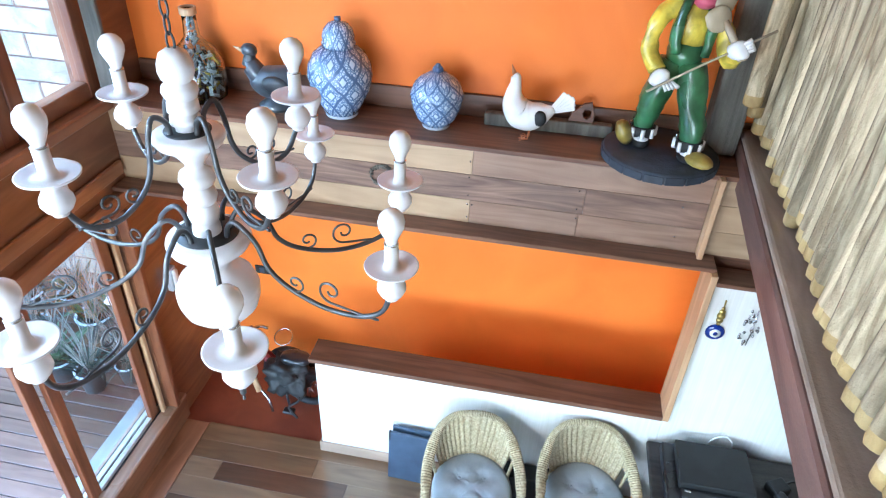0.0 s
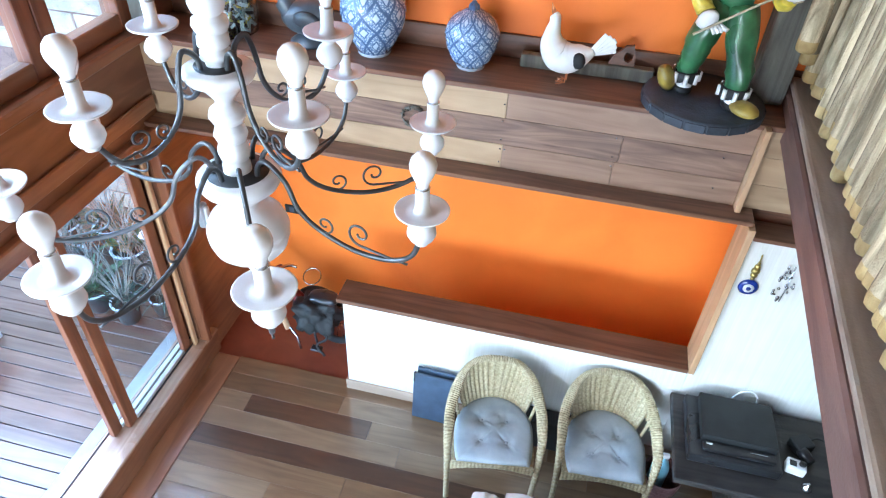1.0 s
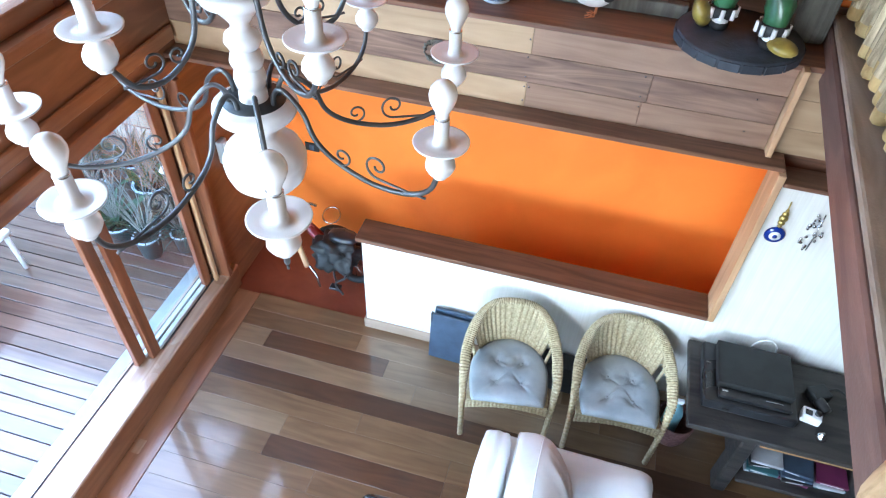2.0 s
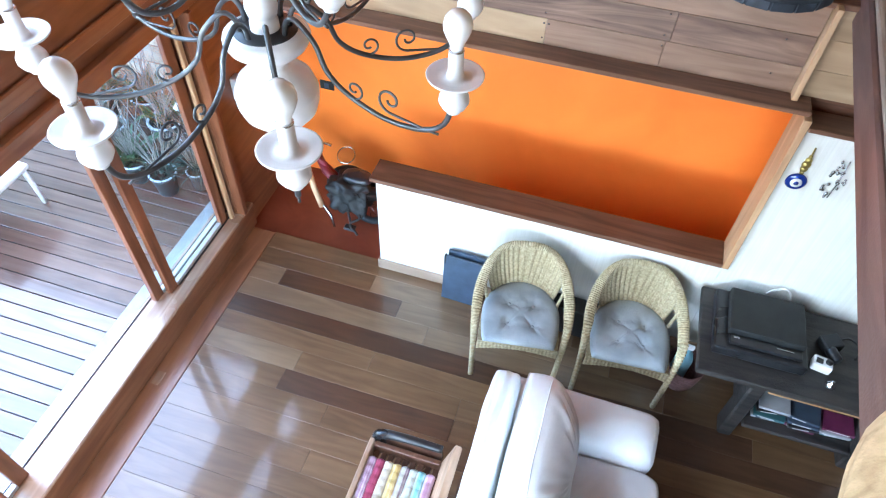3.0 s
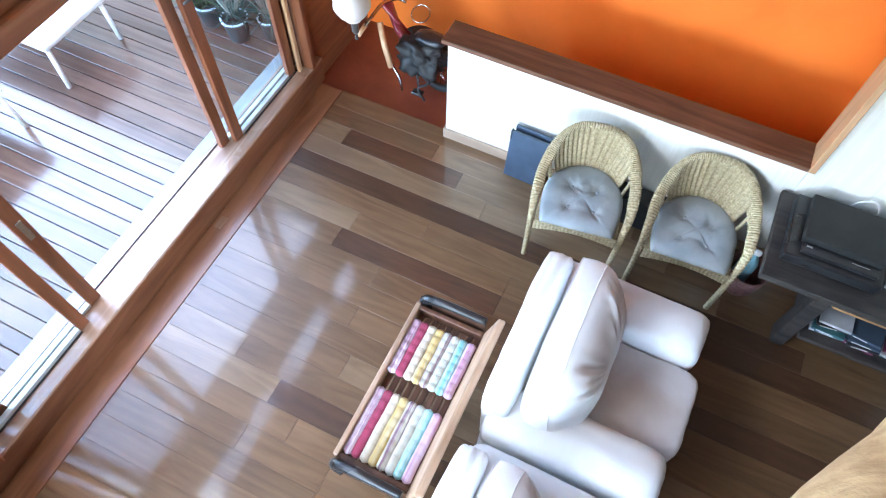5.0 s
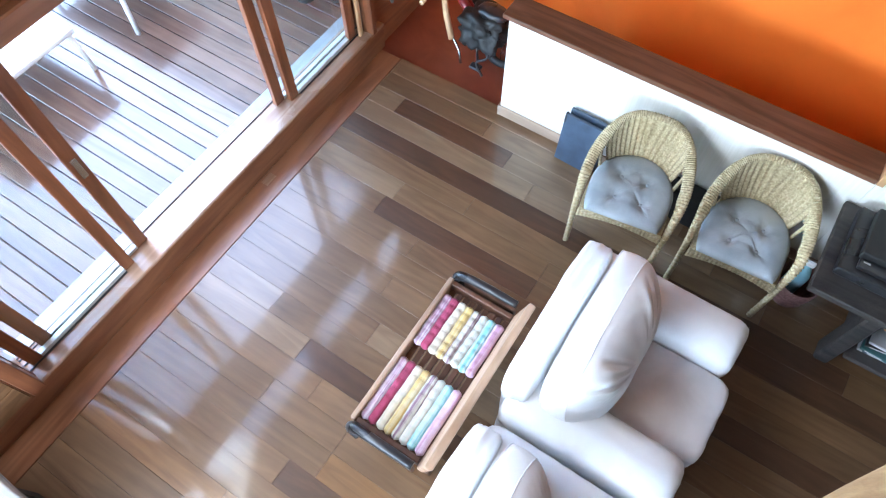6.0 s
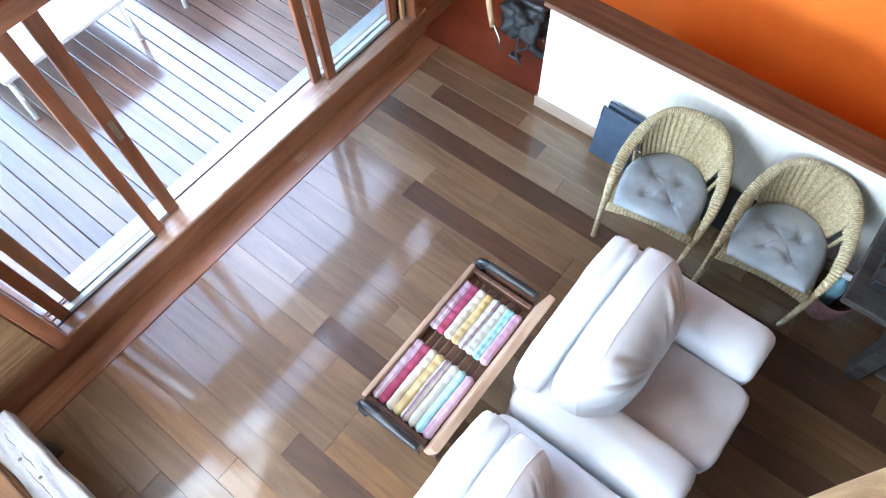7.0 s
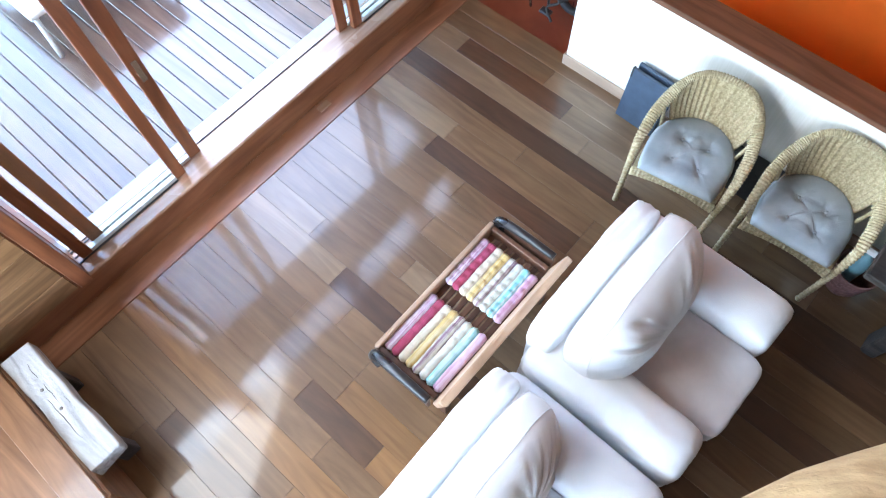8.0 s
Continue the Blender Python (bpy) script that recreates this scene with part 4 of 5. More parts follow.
wreath = thing("wreath", 0.47, 0.118, 2.41, "small dark dried-twig wreath hanging on the shelf front", "wreath")
bm = bmesh.new()
rnd = random.Random(3)
for k in range(60):
    a = rnd.uniform(0, 6.28)
    r = 0.06 + rnd.uniform(-0.018, 0.018)
    b2 = a + rnd.uniform(0.25, 0.6)
    add_tube(bm, [(r * math.cos(a), rnd.uniform(-0.014, 0.006), r * math.sin(a)), (0.066 * math.cos((a + b2) / 2), rnd.uniform(-0.016, 0.004), 0.066 * math.sin((a + b2) / 2)), (r * math.cos(b2), rnd.uniform(-0.014, 0.006), r * math.sin(b2))], 0.004, 5)
part("twigs", bm, GREY_WOOD, wreath)


# ---- wall things ----
eye = thing("eye_amulet", 2.475, -0.004, 1.73, "blue glass eye amulet with brass hanger on the white wall", "ornament")
COBALT, BRASS = plain("cobalt_glass", (0.01, 0.03, 0.22), 0.15, coat=0.5), plain("old_brass", (0.42, 0.32, 0.10), 0.35, metal=0.8)
turn = Matrix.Rotation(radians(90), 4, "X")
part("disc", lathe_bm([(0, 0), (0.052, 0), (0.055, 0.008), (0.045, 0.016), (0, 0.02)], 28, turn), COBALT, eye, "cobalt blue glass disc", True)
part("iris", lathe_bm([(0, 0.0205), (0.030, 0.0175), (0.030, 0.0195), (0, 0.0225)], 24, turn), WHITE_PAINT, eye, "white ring", True)
part("pupil", lathe_bm([(0, 0.023), (0.013, 0.0215), (0.013, 0.024), (0, 0.026)], 20, turn), COBALT, eye, "dark blue dot", True)
bm = bmesh.new()
for k, (r, z) in enumerate(((0.012, 0.07), (0.02, 0.095), (0.024, 0.125), (0.018, 0.155), (0.01, 0.18))):
    add_ball(bm, (0, -0.012, z), (r, r * 0.7, r), 12)
add_tube(bm, [(0, -0.012, 0.18), (0, -0.006, 0.235)], 0.004, 6)
part("hanger", bm, BRASS, eye, "brass bead hanger")

charm = thing("wall_charm", 2.66, -0.004, 1.77, "dangling silver charms on the white wall", "ornament")
bm = bmesh.new()
rnd = random.Random(8)
add_tube(bm, [(0, -0.01, 0.16), (0.005, -0.012, 0.0), (0.0, -0.01, -0.10)], 0.004, 6)
for k in range(22):
    add_ball(bm, (rnd.uniform(-0.055, 0.04), -0.014, rnd.uniform(-0.12, 0.16)), (rnd.uniform(0.006, 0.014), 0.006, rnd.uniform(0.006, 0.016)), 8)
part("pendants", bm, STEEL, charm)

switch = thing("light_switch", -0.765, Y_LOW - 0.002, 0.955, "dark grey light switch plate on the orange wall", "switch")
part("plate", box_bm(-0.06, 0.06, -0.012, 0, -0.04, 0.04, bevel=0.004), BLACK_MATT, switch)
part("rocker", box_bm(-0.02, 0.02, -0.017, -0.0122, -0.025, 0.025, bevel=0.002), SLATE, switch, "blue-grey rocker")

phone = thing("intercom", -1.198, 0.30, 1.16, "pale blue-white wall intercom with handset and cord", "intercom")
part("body", box_bm(0, 0.045, -0.045, 0.045, -0.02, 0.17, bevel=0.012, seg=2), plain("pale_blue_plastic", (0.62, 0.70, 0.80), 0.35), phone)
part("handset", box_bm(0.046, 0.075, -0.025, 0.02, -0.01, 0.16, bevel=0.012, seg=2), WHITE_METAL, phone, "white handset")
part("cord", tube_bm(smooth_path([(0.05, 0, -0.015), (0.06, -0.01, -0.09), (0.055, 0.02, -0.13), (0.045, 0.05, -0.06), (0.03, 0.03, 0.0)], 5), 0.006, 6), WHITE_METAL, phone, "white cord")


# ---- wicker chairs ----
def wicker_chair(x, y, rz, label):
    c = thing("wicker_chair", x, y, 0, label, "chair", "wicker chairs by the white wall", rz)
    zs = 0.43
    c.scale = (1.08, 1.06, 1.06)

    def rim(a):
        """Upper rim of arms and back for an angle round the seat; 0 is the chair's right front, pi its left front."""
        k = math.sin(a)
        c0 = math.cos(a)
        return Vector((0.292 * math.copysign(abs(c0) ** 0.72, c0), -0.12 + 0.40 * max(k, 0) ** 0.85, 0.63 + 0.165 * max(0, k) ** 1.5))

    def base(a):
        return Vector((0.235 * math.cos(a), -0.07 + 0.27 * math.sin(a), zs))

    # back shell and arm panels, ribbed like upright canes
    def shell(name, a0, a1, low, cols, rows=10):
        bm = bmesh.new()
        for side in (0, 1):
            grid = []
            for i in range(cols + 1):
                a = a0 + (a1 - a0) * i / cols
                p, q = base(a), rim(a)
                lo = low(a)
                col = []
                for j in range(rows + 1):
                    t = lo + (1 - lo) * j / rows
                    v = p.lerp(q, t)
                    out = Vector((math.cos(a), math.sin(a), 0))
                    bulge = 0.018 * math.sin(math.pi * t)
                    rib = 0.0075 * (-0.8, 0.6, 1, 0.6)[i % 4] + 0.0016 * (1 if (j + i // 4) % 2 else -1)
                    col.append(bm.verts.new(v + out * (bulge + (rib if side else rib - 0.011))))
                grid.append(col)
            for i in range(cols):
                for j in range(rows):
                    f = bm.faces.new((grid[i][j], grid[i + 1][j], grid[i + 1][j + 1], grid[i][j + 1]))
                    f.smooth = True
        return part(name, bm, WICKER, c)

    shell("backrest", radians(38), radians(142), lambda a: 0.0, 68, 30)
    side = lambda a: 0.55
    shell("arm_panel", radians(2), radians(38), side, 40, 12)
    shell("arm_panel", radians(142), radians(178), side, 40, 12)
    # rolled rim that runs down into the front legs
    pts = [(0.262, -0.235, 0.0), (0.268, -0.235, 0.28), (0.278, -0.215, 0.48), (0.288, -0.165, 0.60)]
    pts += [tuple(rim(radians(a))) for a in range(6, 178, 12)]
    pts += [(-0.288, -0.165, 0.60), (-0.278, -0.215, 0.48), (-0.268, -0.235, 0.28), (-0.262, -0.235, 0.0)]
    path = smooth_path(pts, 36)
    # the rim is a flat woven band, broad over the arms and round on the legs
    bm = bmesh.new()
    rings, m = [], len(path)
    for i, q in enumerate(path):
        d = (path[min(i + 1, m - 1)] - path[max(i - 1, 0)]).normalized()
        inward = Vector((-q.x, -q.y - 0.05, -0.10))
        inward = (inward - d * inward.dot(d)).normalized()
        other = d.cross(inward)
        t = min(i, m - 1 - i) / m
        broad = 0.017 + 0.016 * max(0.0, min(1.0, (t - 0.06) / 0.10)) * max(0.35, min(1.0, (0.42 - t) / 0.14))
        rib = 0.0028 * math.sin(i * 1.05)
        shift = inward * (broad - 0.018)
        rings.append([bm.verts.new(q + shift + inward * (broad + rib) * math.cos(a) + other * (0.015 + rib) * math.sin(a)) for a in [2 * math.pi * k / 10 for k in range(10)]])
    for a, b in zip(rings, rings[1:]):
        for k in range(10):
            bm.faces.new((a[k], a[(k + 1) % 10], b[(k + 1) % 10], b[k])).smooth = True
    bm.faces.new(rings[0])
    bm.faces.new(rings[-1])
    part("rim", bm, WICKER, c, "broad woven cane rim")
    for sx in (-1, 1):
        part("leg", tube_bm([(0.185 * sx, 0.17, zs), (0.20 * sx, 0.20, 0.0)], 0.014, 8), WICKER, c)
        part("strut", tube_bm([(0.215 * sx, 0.06, zs), (0.262 * sx, 0.10, 0.66)], 0.011, 8), WICKER, c)
    # seat and woven apron
    bm = bmesh.new()
    out = [Vector((0.245 * math.cos(a), -0.06 + 0.26 * math.sin(a), 0)) for a in [math.pi * k / 18 for k in range(19)]]
    out += [Vector((-0.250, -0.16, 0)), Vector((-0.245, -0.245, 0)), Vector((0.245, -0.245, 0)), Vector((0.250, -0.16, 0))]
    top = [bm.verts.new((v.x, v.y, zs)) for v in out]
    low = [bm.verts.new((v.x, v.y, zs - 0.03)) for v in out]
    bm.faces.new(top)
    bm.faces.new(low)
    for k in range(len(out)):
        j = (k + 1) % len(out)
        bm.faces.new((top[k], top[j], low[j], low[k]))
    part("seat", bm, WICKER, c)
    bm = bmesh.new()
    n = 46
    rows = []
    for i in range(n + 1):
        px = -0.25 + 0.5 * i / n
        rows.append([bm.verts.new((px, -0.250 - (0.004 if i % 2 else 0) - 0.0015 * (j % 2), zs - 0.004 - (0.085 - 0.045 * math.sin(math.pi * i / n)) * j / 4)) for j in range(5)])
    for a, b in zip(rows, rows[1:]):
        for j in range(4):
            bm.faces.new((a[j], b[j], b[j + 1], a[j + 1]))
    part("apron", bm, WICKER, c, "woven cane apron under the seat")
    return c


def seat_cushion(x, y, rz, label, seed):
    cu = thing("seat_cushion", x, y, 0.46, label, "cushion", "cushions of the wicker chairs", rz)
    cu.scale = (1.10, 1.14, 1.06)
    bm = bmesh.new()
    tufts = [(-0.075, 0.06), (0.075, 0.06), (-0.075, -0.08), (0.075, -0.08)]
    n, k = 56, 14
    for side in (1, -1):
        grid = []
        for j in range(k + 1):
            r = j / k
            row = []
            for i in range(n):
                a = 2 * math.pi * i / n
                ca, sa = math.cos(a), math.sin(a)
                px, py = 0.238 * ca, 0.25 * sa
                if sa < 0:
                    py = max(-0.215, 0.36 * sa)
                    px = 0.238 * (abs(ca) ** 0.5) * (1 if ca > 0 else -1)
                px, py = px * r, py * r
                h = 0.036 * (1 - r ** 5) ** 0.5
                dent = sum(math.exp(-((px - tx) ** 2 + (py - ty) ** 2) / 0.0011) for tx, ty in tufts) * 0.027
                crease = 0.0
                for tx, ty in tufts:
                    d = math.hypot(px - tx, py - ty)
                    crease += 0.007 * math.sin(7 * math.atan2(py - ty, px - tx) + seed) * math.exp(-(d / 0.075) ** 2)
                w = noise.noise(Vector((px * 9 + seed, py * 9, side))) * 0.006
                row.append(bm.verts.new((px, py, 0.036 + side * max(0, h - (dent if side > 0 else 0)) + (crease + w) * (1 - r ** 6))))
            grid.append(row)
        for a, b in zip(grid, grid[1:]):
            for i in range(n):
                j = (i + 1) % n
                bm.faces.new((a[i], a[j], b[j], b[i])).smooth = True
    bmesh.ops.remove_doubles(bm, verts=bm.verts, dist=0.0004)
    part("cover", bm, GREY_CLOTH, cu, "", True)
    for tx, ty in tufts:
        bm = bmesh.new()
        add_ball(bm, (tx, ty, 0.052), (0.010, 0.010, 0.005), 8)
        part("button", bm, GREY_CLOTH, cu)


CHAIRS = ((1.195, -0.42, 9, "honey-coloured wicker armchair standing next to the dark folders"), (1.925, -0.335, 4, "honey-coloured wicker armchair standing next to the timber table"))
for i, (x, y, rz, text) in enumerate(CHAIRS):
    wicker_chair(x, y, rz, text)
    m = pose(x, y, 0, 0, 0, rz) @ Vector((0, -0.045, 0))
    seat_cushion(m.x, m.y, rz, "grey buttoned round seat cushion on a wicker chair", 3.0 * i)

# dark folders leaning on the white wall
f = thing("folder", 0.685, -0.075, 0.0, "slate-blue flat portfolio case leaning on the white wall", "folder")
lean = pose(0, 0, 0, -5, 0, -2)
part("board", box_bm(-0.13, 0.17, -0.075, -0.052, 0.002, 0.46, bevel=0.004, m=lean), SLATE, f)
part("board", box_bm(-0.115, 0.18, -0.026, 0.0, 0.006, 0.475, bevel=0.004, m=lean), SLATE, f)
part("edge", box_bm(-0.131, -0.118, -0.077, -0.05, 0.38, 0.462, bevel=0.002, m=lean), BLACK_MATT, f, "black corner binding")
f = thing("storage_box", 1.62, -0.10, 0.0, "low black storage case on the floor behind the chairs", "box")
part("case", box_bm(-0.5, 0.42, -0.07, 0.07, 0.0, 0.30, bevel=0.01), BLACK_MATT, f)


# ---- white slipcovered armchairs ----
def armchair(x, y, label):
    """Faces +x; (x, y) is the middle of the chair's footprint."""
    c = thing("armchair", x, y, 0, label, "armchair", "white slipcovered armchairs")
    part("base", pillow_bm(-0.43, 0.48, -0.57, 0.57, 0.03, 0.34, 10, 9.0, 0.003, x), SLIPCOVER, c, "", True)
    for s in (-1, 1):
        y0, y1 = (0.27, 0.60) if s > 0 else (-0.60, -0.27)
        bm = pillow_bm(-0.45, 0.505, y0, y1, 0.04, 0.645, 16, 9.0, 0.004, s * 3 + x, ())
        for v in bm.verts:
            t = (v.co.y - (y0 + y1) / 2) / 0.165
            if v.co.z > 0.4:
                v.co.z -= 0.05 * t * t
        part("arm", bm, SLIPCOVER, c, "padded slipcovered arm", True)
    bm = pillow_bm(-0.485, -0.315, -0.50, 0.53, 0.05, 0.82, 18, 8.0, 0.006, x + 5)
    for v in bm.verts:
        v.co.x -= max(0, v.co.z - 0.35) * 0.05
        v.co.z -= 0.05 * (v.co.y / 0.56) ** 4 * (1 if v.co.z > 0.5 else 0)
    part("backrest", bm, SLIPCOVER, c, "slipcovered back", True)
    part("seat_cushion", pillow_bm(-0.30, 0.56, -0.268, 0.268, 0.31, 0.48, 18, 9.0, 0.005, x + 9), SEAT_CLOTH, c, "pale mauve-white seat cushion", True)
    # loose back cushion: a boxed strip all round, gathered into a bulging front
    bm = bmesh.new()
    n, rings = 120, []

    def outline(k, grow):
        a = 2 * math.pi * k / n
        ca, sa = math.cos(a), math.sin(a)
        return grow * 0.485 * math.copysign(abs(ca) ** 0.56, ca), grow * 0.29 * math.copysign(abs(sa) ** 0.58, sa)

    layers = [(-0.012, 0.02), (-0.012, 0.5), (-0.008, 0.9), (0.0, 1.0), (0.035, 1.012), (0.075, 1.016), (0.115, 1.008), (0.135, 0.995)]
    layers += [(0.135 + 0.195 * (1 - r ** 2.6) ** 0.72, r) for r in (0.97, 0.94, 0.90, 0.85, 0.78, 0.7, 0.58, 0.42, 0.22, 0.02)]
    for i, (px, grow) in enumerate(layers):
        ring = []
        for k in range(n):
            py, pz = outline(k, grow)
            w = 0.012 * noise.noise(Vector((py * 4 + x, pz * 4, px * 3 + y)))
            if i > 7:
                fade = 4 * (1 - grow) if grow > 0.75 else max(0.0, (grow - 0.25) / 0.5)
                w += 0.026 * min(1, fade) * noise.noise(Vector((k * 0.55 + y * 9, grow * 2.0, x)))
            ring.append(bm.verts.new((px + w, py, pz + 0.5 * w)))
        rings.append(ring)
    for a, b in zip(rings, rings[1:]):
        for k in range(n):
            bm.faces.new((a[k], a[(k + 1) % n], b[(k + 1) % n], b[k])).smooth = True
    bm.faces.new(rings[0])
    bm.faces.new(rings[-1])
    cm = pose(-0.265, 0.02, 0.655, 0, -9, 0)
    edges = [[cm @ v.co for v in ring + ring[:1]] for ring in (rings[3], rings[7])]
    bmesh.ops.transform(bm, matrix=cm, verts=bm.verts)
    cu = part("back_cushion", bm, SLIPCOVER, c, "plump loose white back cushion")
    for e in edges:
        part("piping", tube_bm(e, 0.0035, 6), SLIPCOVER, cu)
    return c


armchair(1.66, -1.555, "white slipcovered armchair with loose back cushion near the wicker chairs")
armchair(1.66, -2.785, "white slipcovered armchair with loose back cushion beside its twin")

# ---- slatted bench with striped cushions, behind the armchairs ----
bench = thing("bench", 0.80, -2.07, 0, "two-seat slatted wooden bench with dark armrests behind the armchairs", "bench")
BX0, BX1, BY0, BY1 = -0.245, 0.25, -0.50, 0.50
part("front_rail", box_bm(BX0, BX0 + 0.03, BY0, BY1, 0.33, 0.455, bevel=0.006), BENCH_WOOD, bench)
part("back_board", box_bm(-0.022, 0.022, BY0 - 0.02, BY1 + 0.02, 0.0, 0.30, bevel=0.010, seg=2, m=pose(BX1 - 0.035, 0, 0.37, 0, 14, 0)), BENCH_WOOD, bench, "pale worn wooden back board")
for yy in (BY0, BY1 - 0.03):
    part("side_rail", box_bm(BX0 + 0.031, BX1 - 0.056, yy, yy + 0.03, 0.33, 0.43, bevel=0.004), SLAT_WOOD, bench)
for k in range(9):
    xx = BX0 + 0.035 + k * 0.046
    part("slat", box_bm(xx, xx + 0.034, BY0 + 0.031, BY1 - 0.031, 0.345, 0.365, bevel=0.003), SLAT_WOOD, bench)
for sx in (BX0 + 0.002, BX1 - 0.06):
    for yy in (BY0 + 0.03, BY1 - 0.075):
        part("leg", box_bm(sx, sx + 0.045, yy, yy + 0.045, 0.0, 0.34, bevel=0.004), SLAT_WOOD, bench)
for s in (-1, 1):
    yy = (BY0 - 0.035) if s < 0 else (BY1 + 0.035)
    path = smooth_path([(0.19, yy, 0.50), (0.05, yy, 0.50), (-0.10, yy, 0.485), (-0.19, yy, 0.455), (-0.215, yy, 0.40), (-0.17, yy, 0.365)], 6)
    bm = bmesh.new()
    add_tube(bm, path, lambda t: 0.024 + 0.012 * t, 12)
    part("armrest", bm, BLACK, bench, "glossy dark curved armrest")
    part("arm_board", box_bm(-0.16, 0.19, yy - 0.012, yy + 0.012, 0.36, 0.49, bevel=0.004), SLAT_WOOD, bench)

STRIPES = [((0.66, 0.60, 0.70), (0.44, 0.28, 0.42)), ((0.40, 0.055, 0.13), (0.30, 0.045, 0.10)), ((0.60, 0.55, 0.42), (0.64, 0.58, 0.50)), ((0.58, 0.42, 0.15), (0.62, 0.54, 0.34)),
           ((0.56, 0.55, 0.48), (0.24, 0.14, 0.20)), ((0.52, 0.56, 0.50), (0.60, 0.58, 0.54)), ((0.22, 0.52, 0.56), (0.46, 0.64, 0.66)), ((0.48, 0.27, 0.40), (0.60, 0.46, 0.58))]
stripe_mats = []
for k, (a, b) in enumerate(STRIPES):
    stripe_mats.append(mat("striped_cloth_%s" % "abcdefgh"[k], a, b, (70, 2.0, 2.0), 0.85, 0.4, 250, distort=0.1, spread=(0.42, 0.58), sheen=0.2, dirt=0.06))


def striped_cushion(y0, y1, seed):
    cu = thing("striped_cushion", 0.80, -2.07, 0.366, "quilted cushion in pink, yellow, white and aqua stripes on the bench", "cushion", "striped bench cushions")
    xs, n = (BX0 + 0.03, BX1 - 0.06), 8
    w = (xs[1] - xs[0]) / n
    for k in range(n):
        bm = bmesh.new()
        cx = xs[0] + (k + 0.5) * w
        rows = []
        m = 40
        for i in range(m + 1):
            t = i / m
            yy = y0 + (y1 - y0) * t
            end = min(1.0, (min(t, 1 - t) / 0.05)) ** 0.5 if min(t, 1 - t) < 0.05 else 1.0
            tuft = 0.66 + 0.34 * abs(math.sin(math.pi * (t * 7 + 0.02 * k))) ** 0.5
            jig = noise.noise(Vector((k * 3.1 + seed, t * 3, 0))) * 0.005
            ring = []
            for a in range(14):
                an = 2 * math.pi * a / 14
                hx = 0.58 * w * math.copysign(abs(math.cos(an)) ** 0.8, math.cos(an))
                hz = 0.030 * math.copysign(abs(math.sin(an)) ** 0.8, math.sin(an))
                ring.append(bm.verts.new((cx + jig + hx * end, yy, 0.037 + hz * end * (tuft if hz > 0 else 1))))
            rows.append(ring)
        for a, b in zip(rows, rows[1:]):
            for i in range(14):
                j = (i + 1) % 14
                bm.faces.new((a[i], a[j], b[j], b[i])).smooth = True
        bm.faces.new(rows[0])
        bm.faces.new(rows[-1])
        part("roll", bm, stripe_mats[k], cu, "", True)


striped_cushion(BY0 + 0.035, -0.045, 1.0)
striped_cushion(0.045, BY1 - 0.085, 7.0)

# ---- timber table with the black player under the gallery ----
table = thing("side_table", 2.30, -0.685, 0, "charcoal-stained heavy timber table with drawer and lower shelf", "table")
part("tabletop", box_bm(0, 1.35, 0, 0.662, 0.705, 0.75, bevel=0.008), DARK_TABLE, table)
for px in (0.36, 1.12):
    part("leg", box_bm(px, px + 0.09, 0.06, 0.20, 0.0, 0.704, bevel=0.012), DARK_TABLE, table)
    part("leg", box_bm(px, px + 0.09, 0.50, 0.64, 0.0, 0.704, bevel=0.012), DARK_TABLE, table)
    part("side_board", box_bm(px + 0.03, px + 0.06, 0.201, 0.499, 0.226, 0.704), DARK_TABLE, table)
part("lower_shelf", box_bm(0.455, 1.115, 0.045, 0.60, 0.19, 0.225, bevel=0.006), DARK_TABLE, table)
part("apron", box_bm(0.452, 1.118, 0.09, 0.11, 0.60, 0.704, bevel=0.003), DARK_TABLE, table)
part("drawer", box_bm(0.46, 1.11, 0.06, 0.088, 0.605, 0.70, bevel=0.005), DRAWER_WOOD, table, "honey-coloured wooden drawer front")
player = thing("media_player", 2.64, -0.30, 0.751, "glossy black player with raised top standing on the table", "player")
part("body", box_bm(-0.27, 0.27, -0.24, 0.22, 0.0, 0.075, bevel=0.012, seg=2), BLACK, player)
part("tray", box_bm(-0.20, 0.24, -0.13, 0.20, 0.076, 0.14, bevel=0.01, seg=2), BLACK_MATT, player, "matt black raised lid")
part("front_strip", box_bm(-0.19, 0.23, -0.20, -0.135, 0.076, 0.10, bevel=0.006, seg=2), BLACK, player, "glossy front strip")
part("bar", box_bm(-0.15, -0.11, -0.242, -0.2405, 0.03, 0.04), STEEL, player, "small silver mark")
part("bar", box_bm(-0.17, -0.135, -0.165, -0.15, 0.1005, 0.102), STEEL, player, "small silver mark")
part("bar", box_bm(0.08, 0.18, -0.165, -0.16, 0.1005, 0.102), STEEL, player, "small silver mark")
cable = thing("cable", 2.735, -0.035, 0.75, "white cable loop behind the black player", "cable")
part("cord", tube_bm(smooth_path([(-0.08, 0, 0.002), (-0.05, -0.01, 0.13), (0.02, -0.01, 0.17), (0.07, -0.015, 0.12), (0.08, -0.02, 0.002)], 6), 0.006, 6), WHITE_METAL, cable)
cam_b = thing("black_camera", 3.055, -0.27, 0.751, "black camera with ribbed grip lying on the table", "camera")
part("body", box_bm(-0.05, 0.07, -0.05, 0.05, 0, 0.07, bevel=0.012, seg=2, m=pose(0, 0, 0, 0, 0, 28)), BLACK_MATT, cam_b)
part("lens", lathe_bm([(0, 0), (0.032, 0), (0.035, 0.02), (0.03, 0.09), (0.0, 0.09)], 20, pose(0.0, -0.04, 0.037, 90, 0, 28)), BLACK, cam_b, "black lens barrel", True)
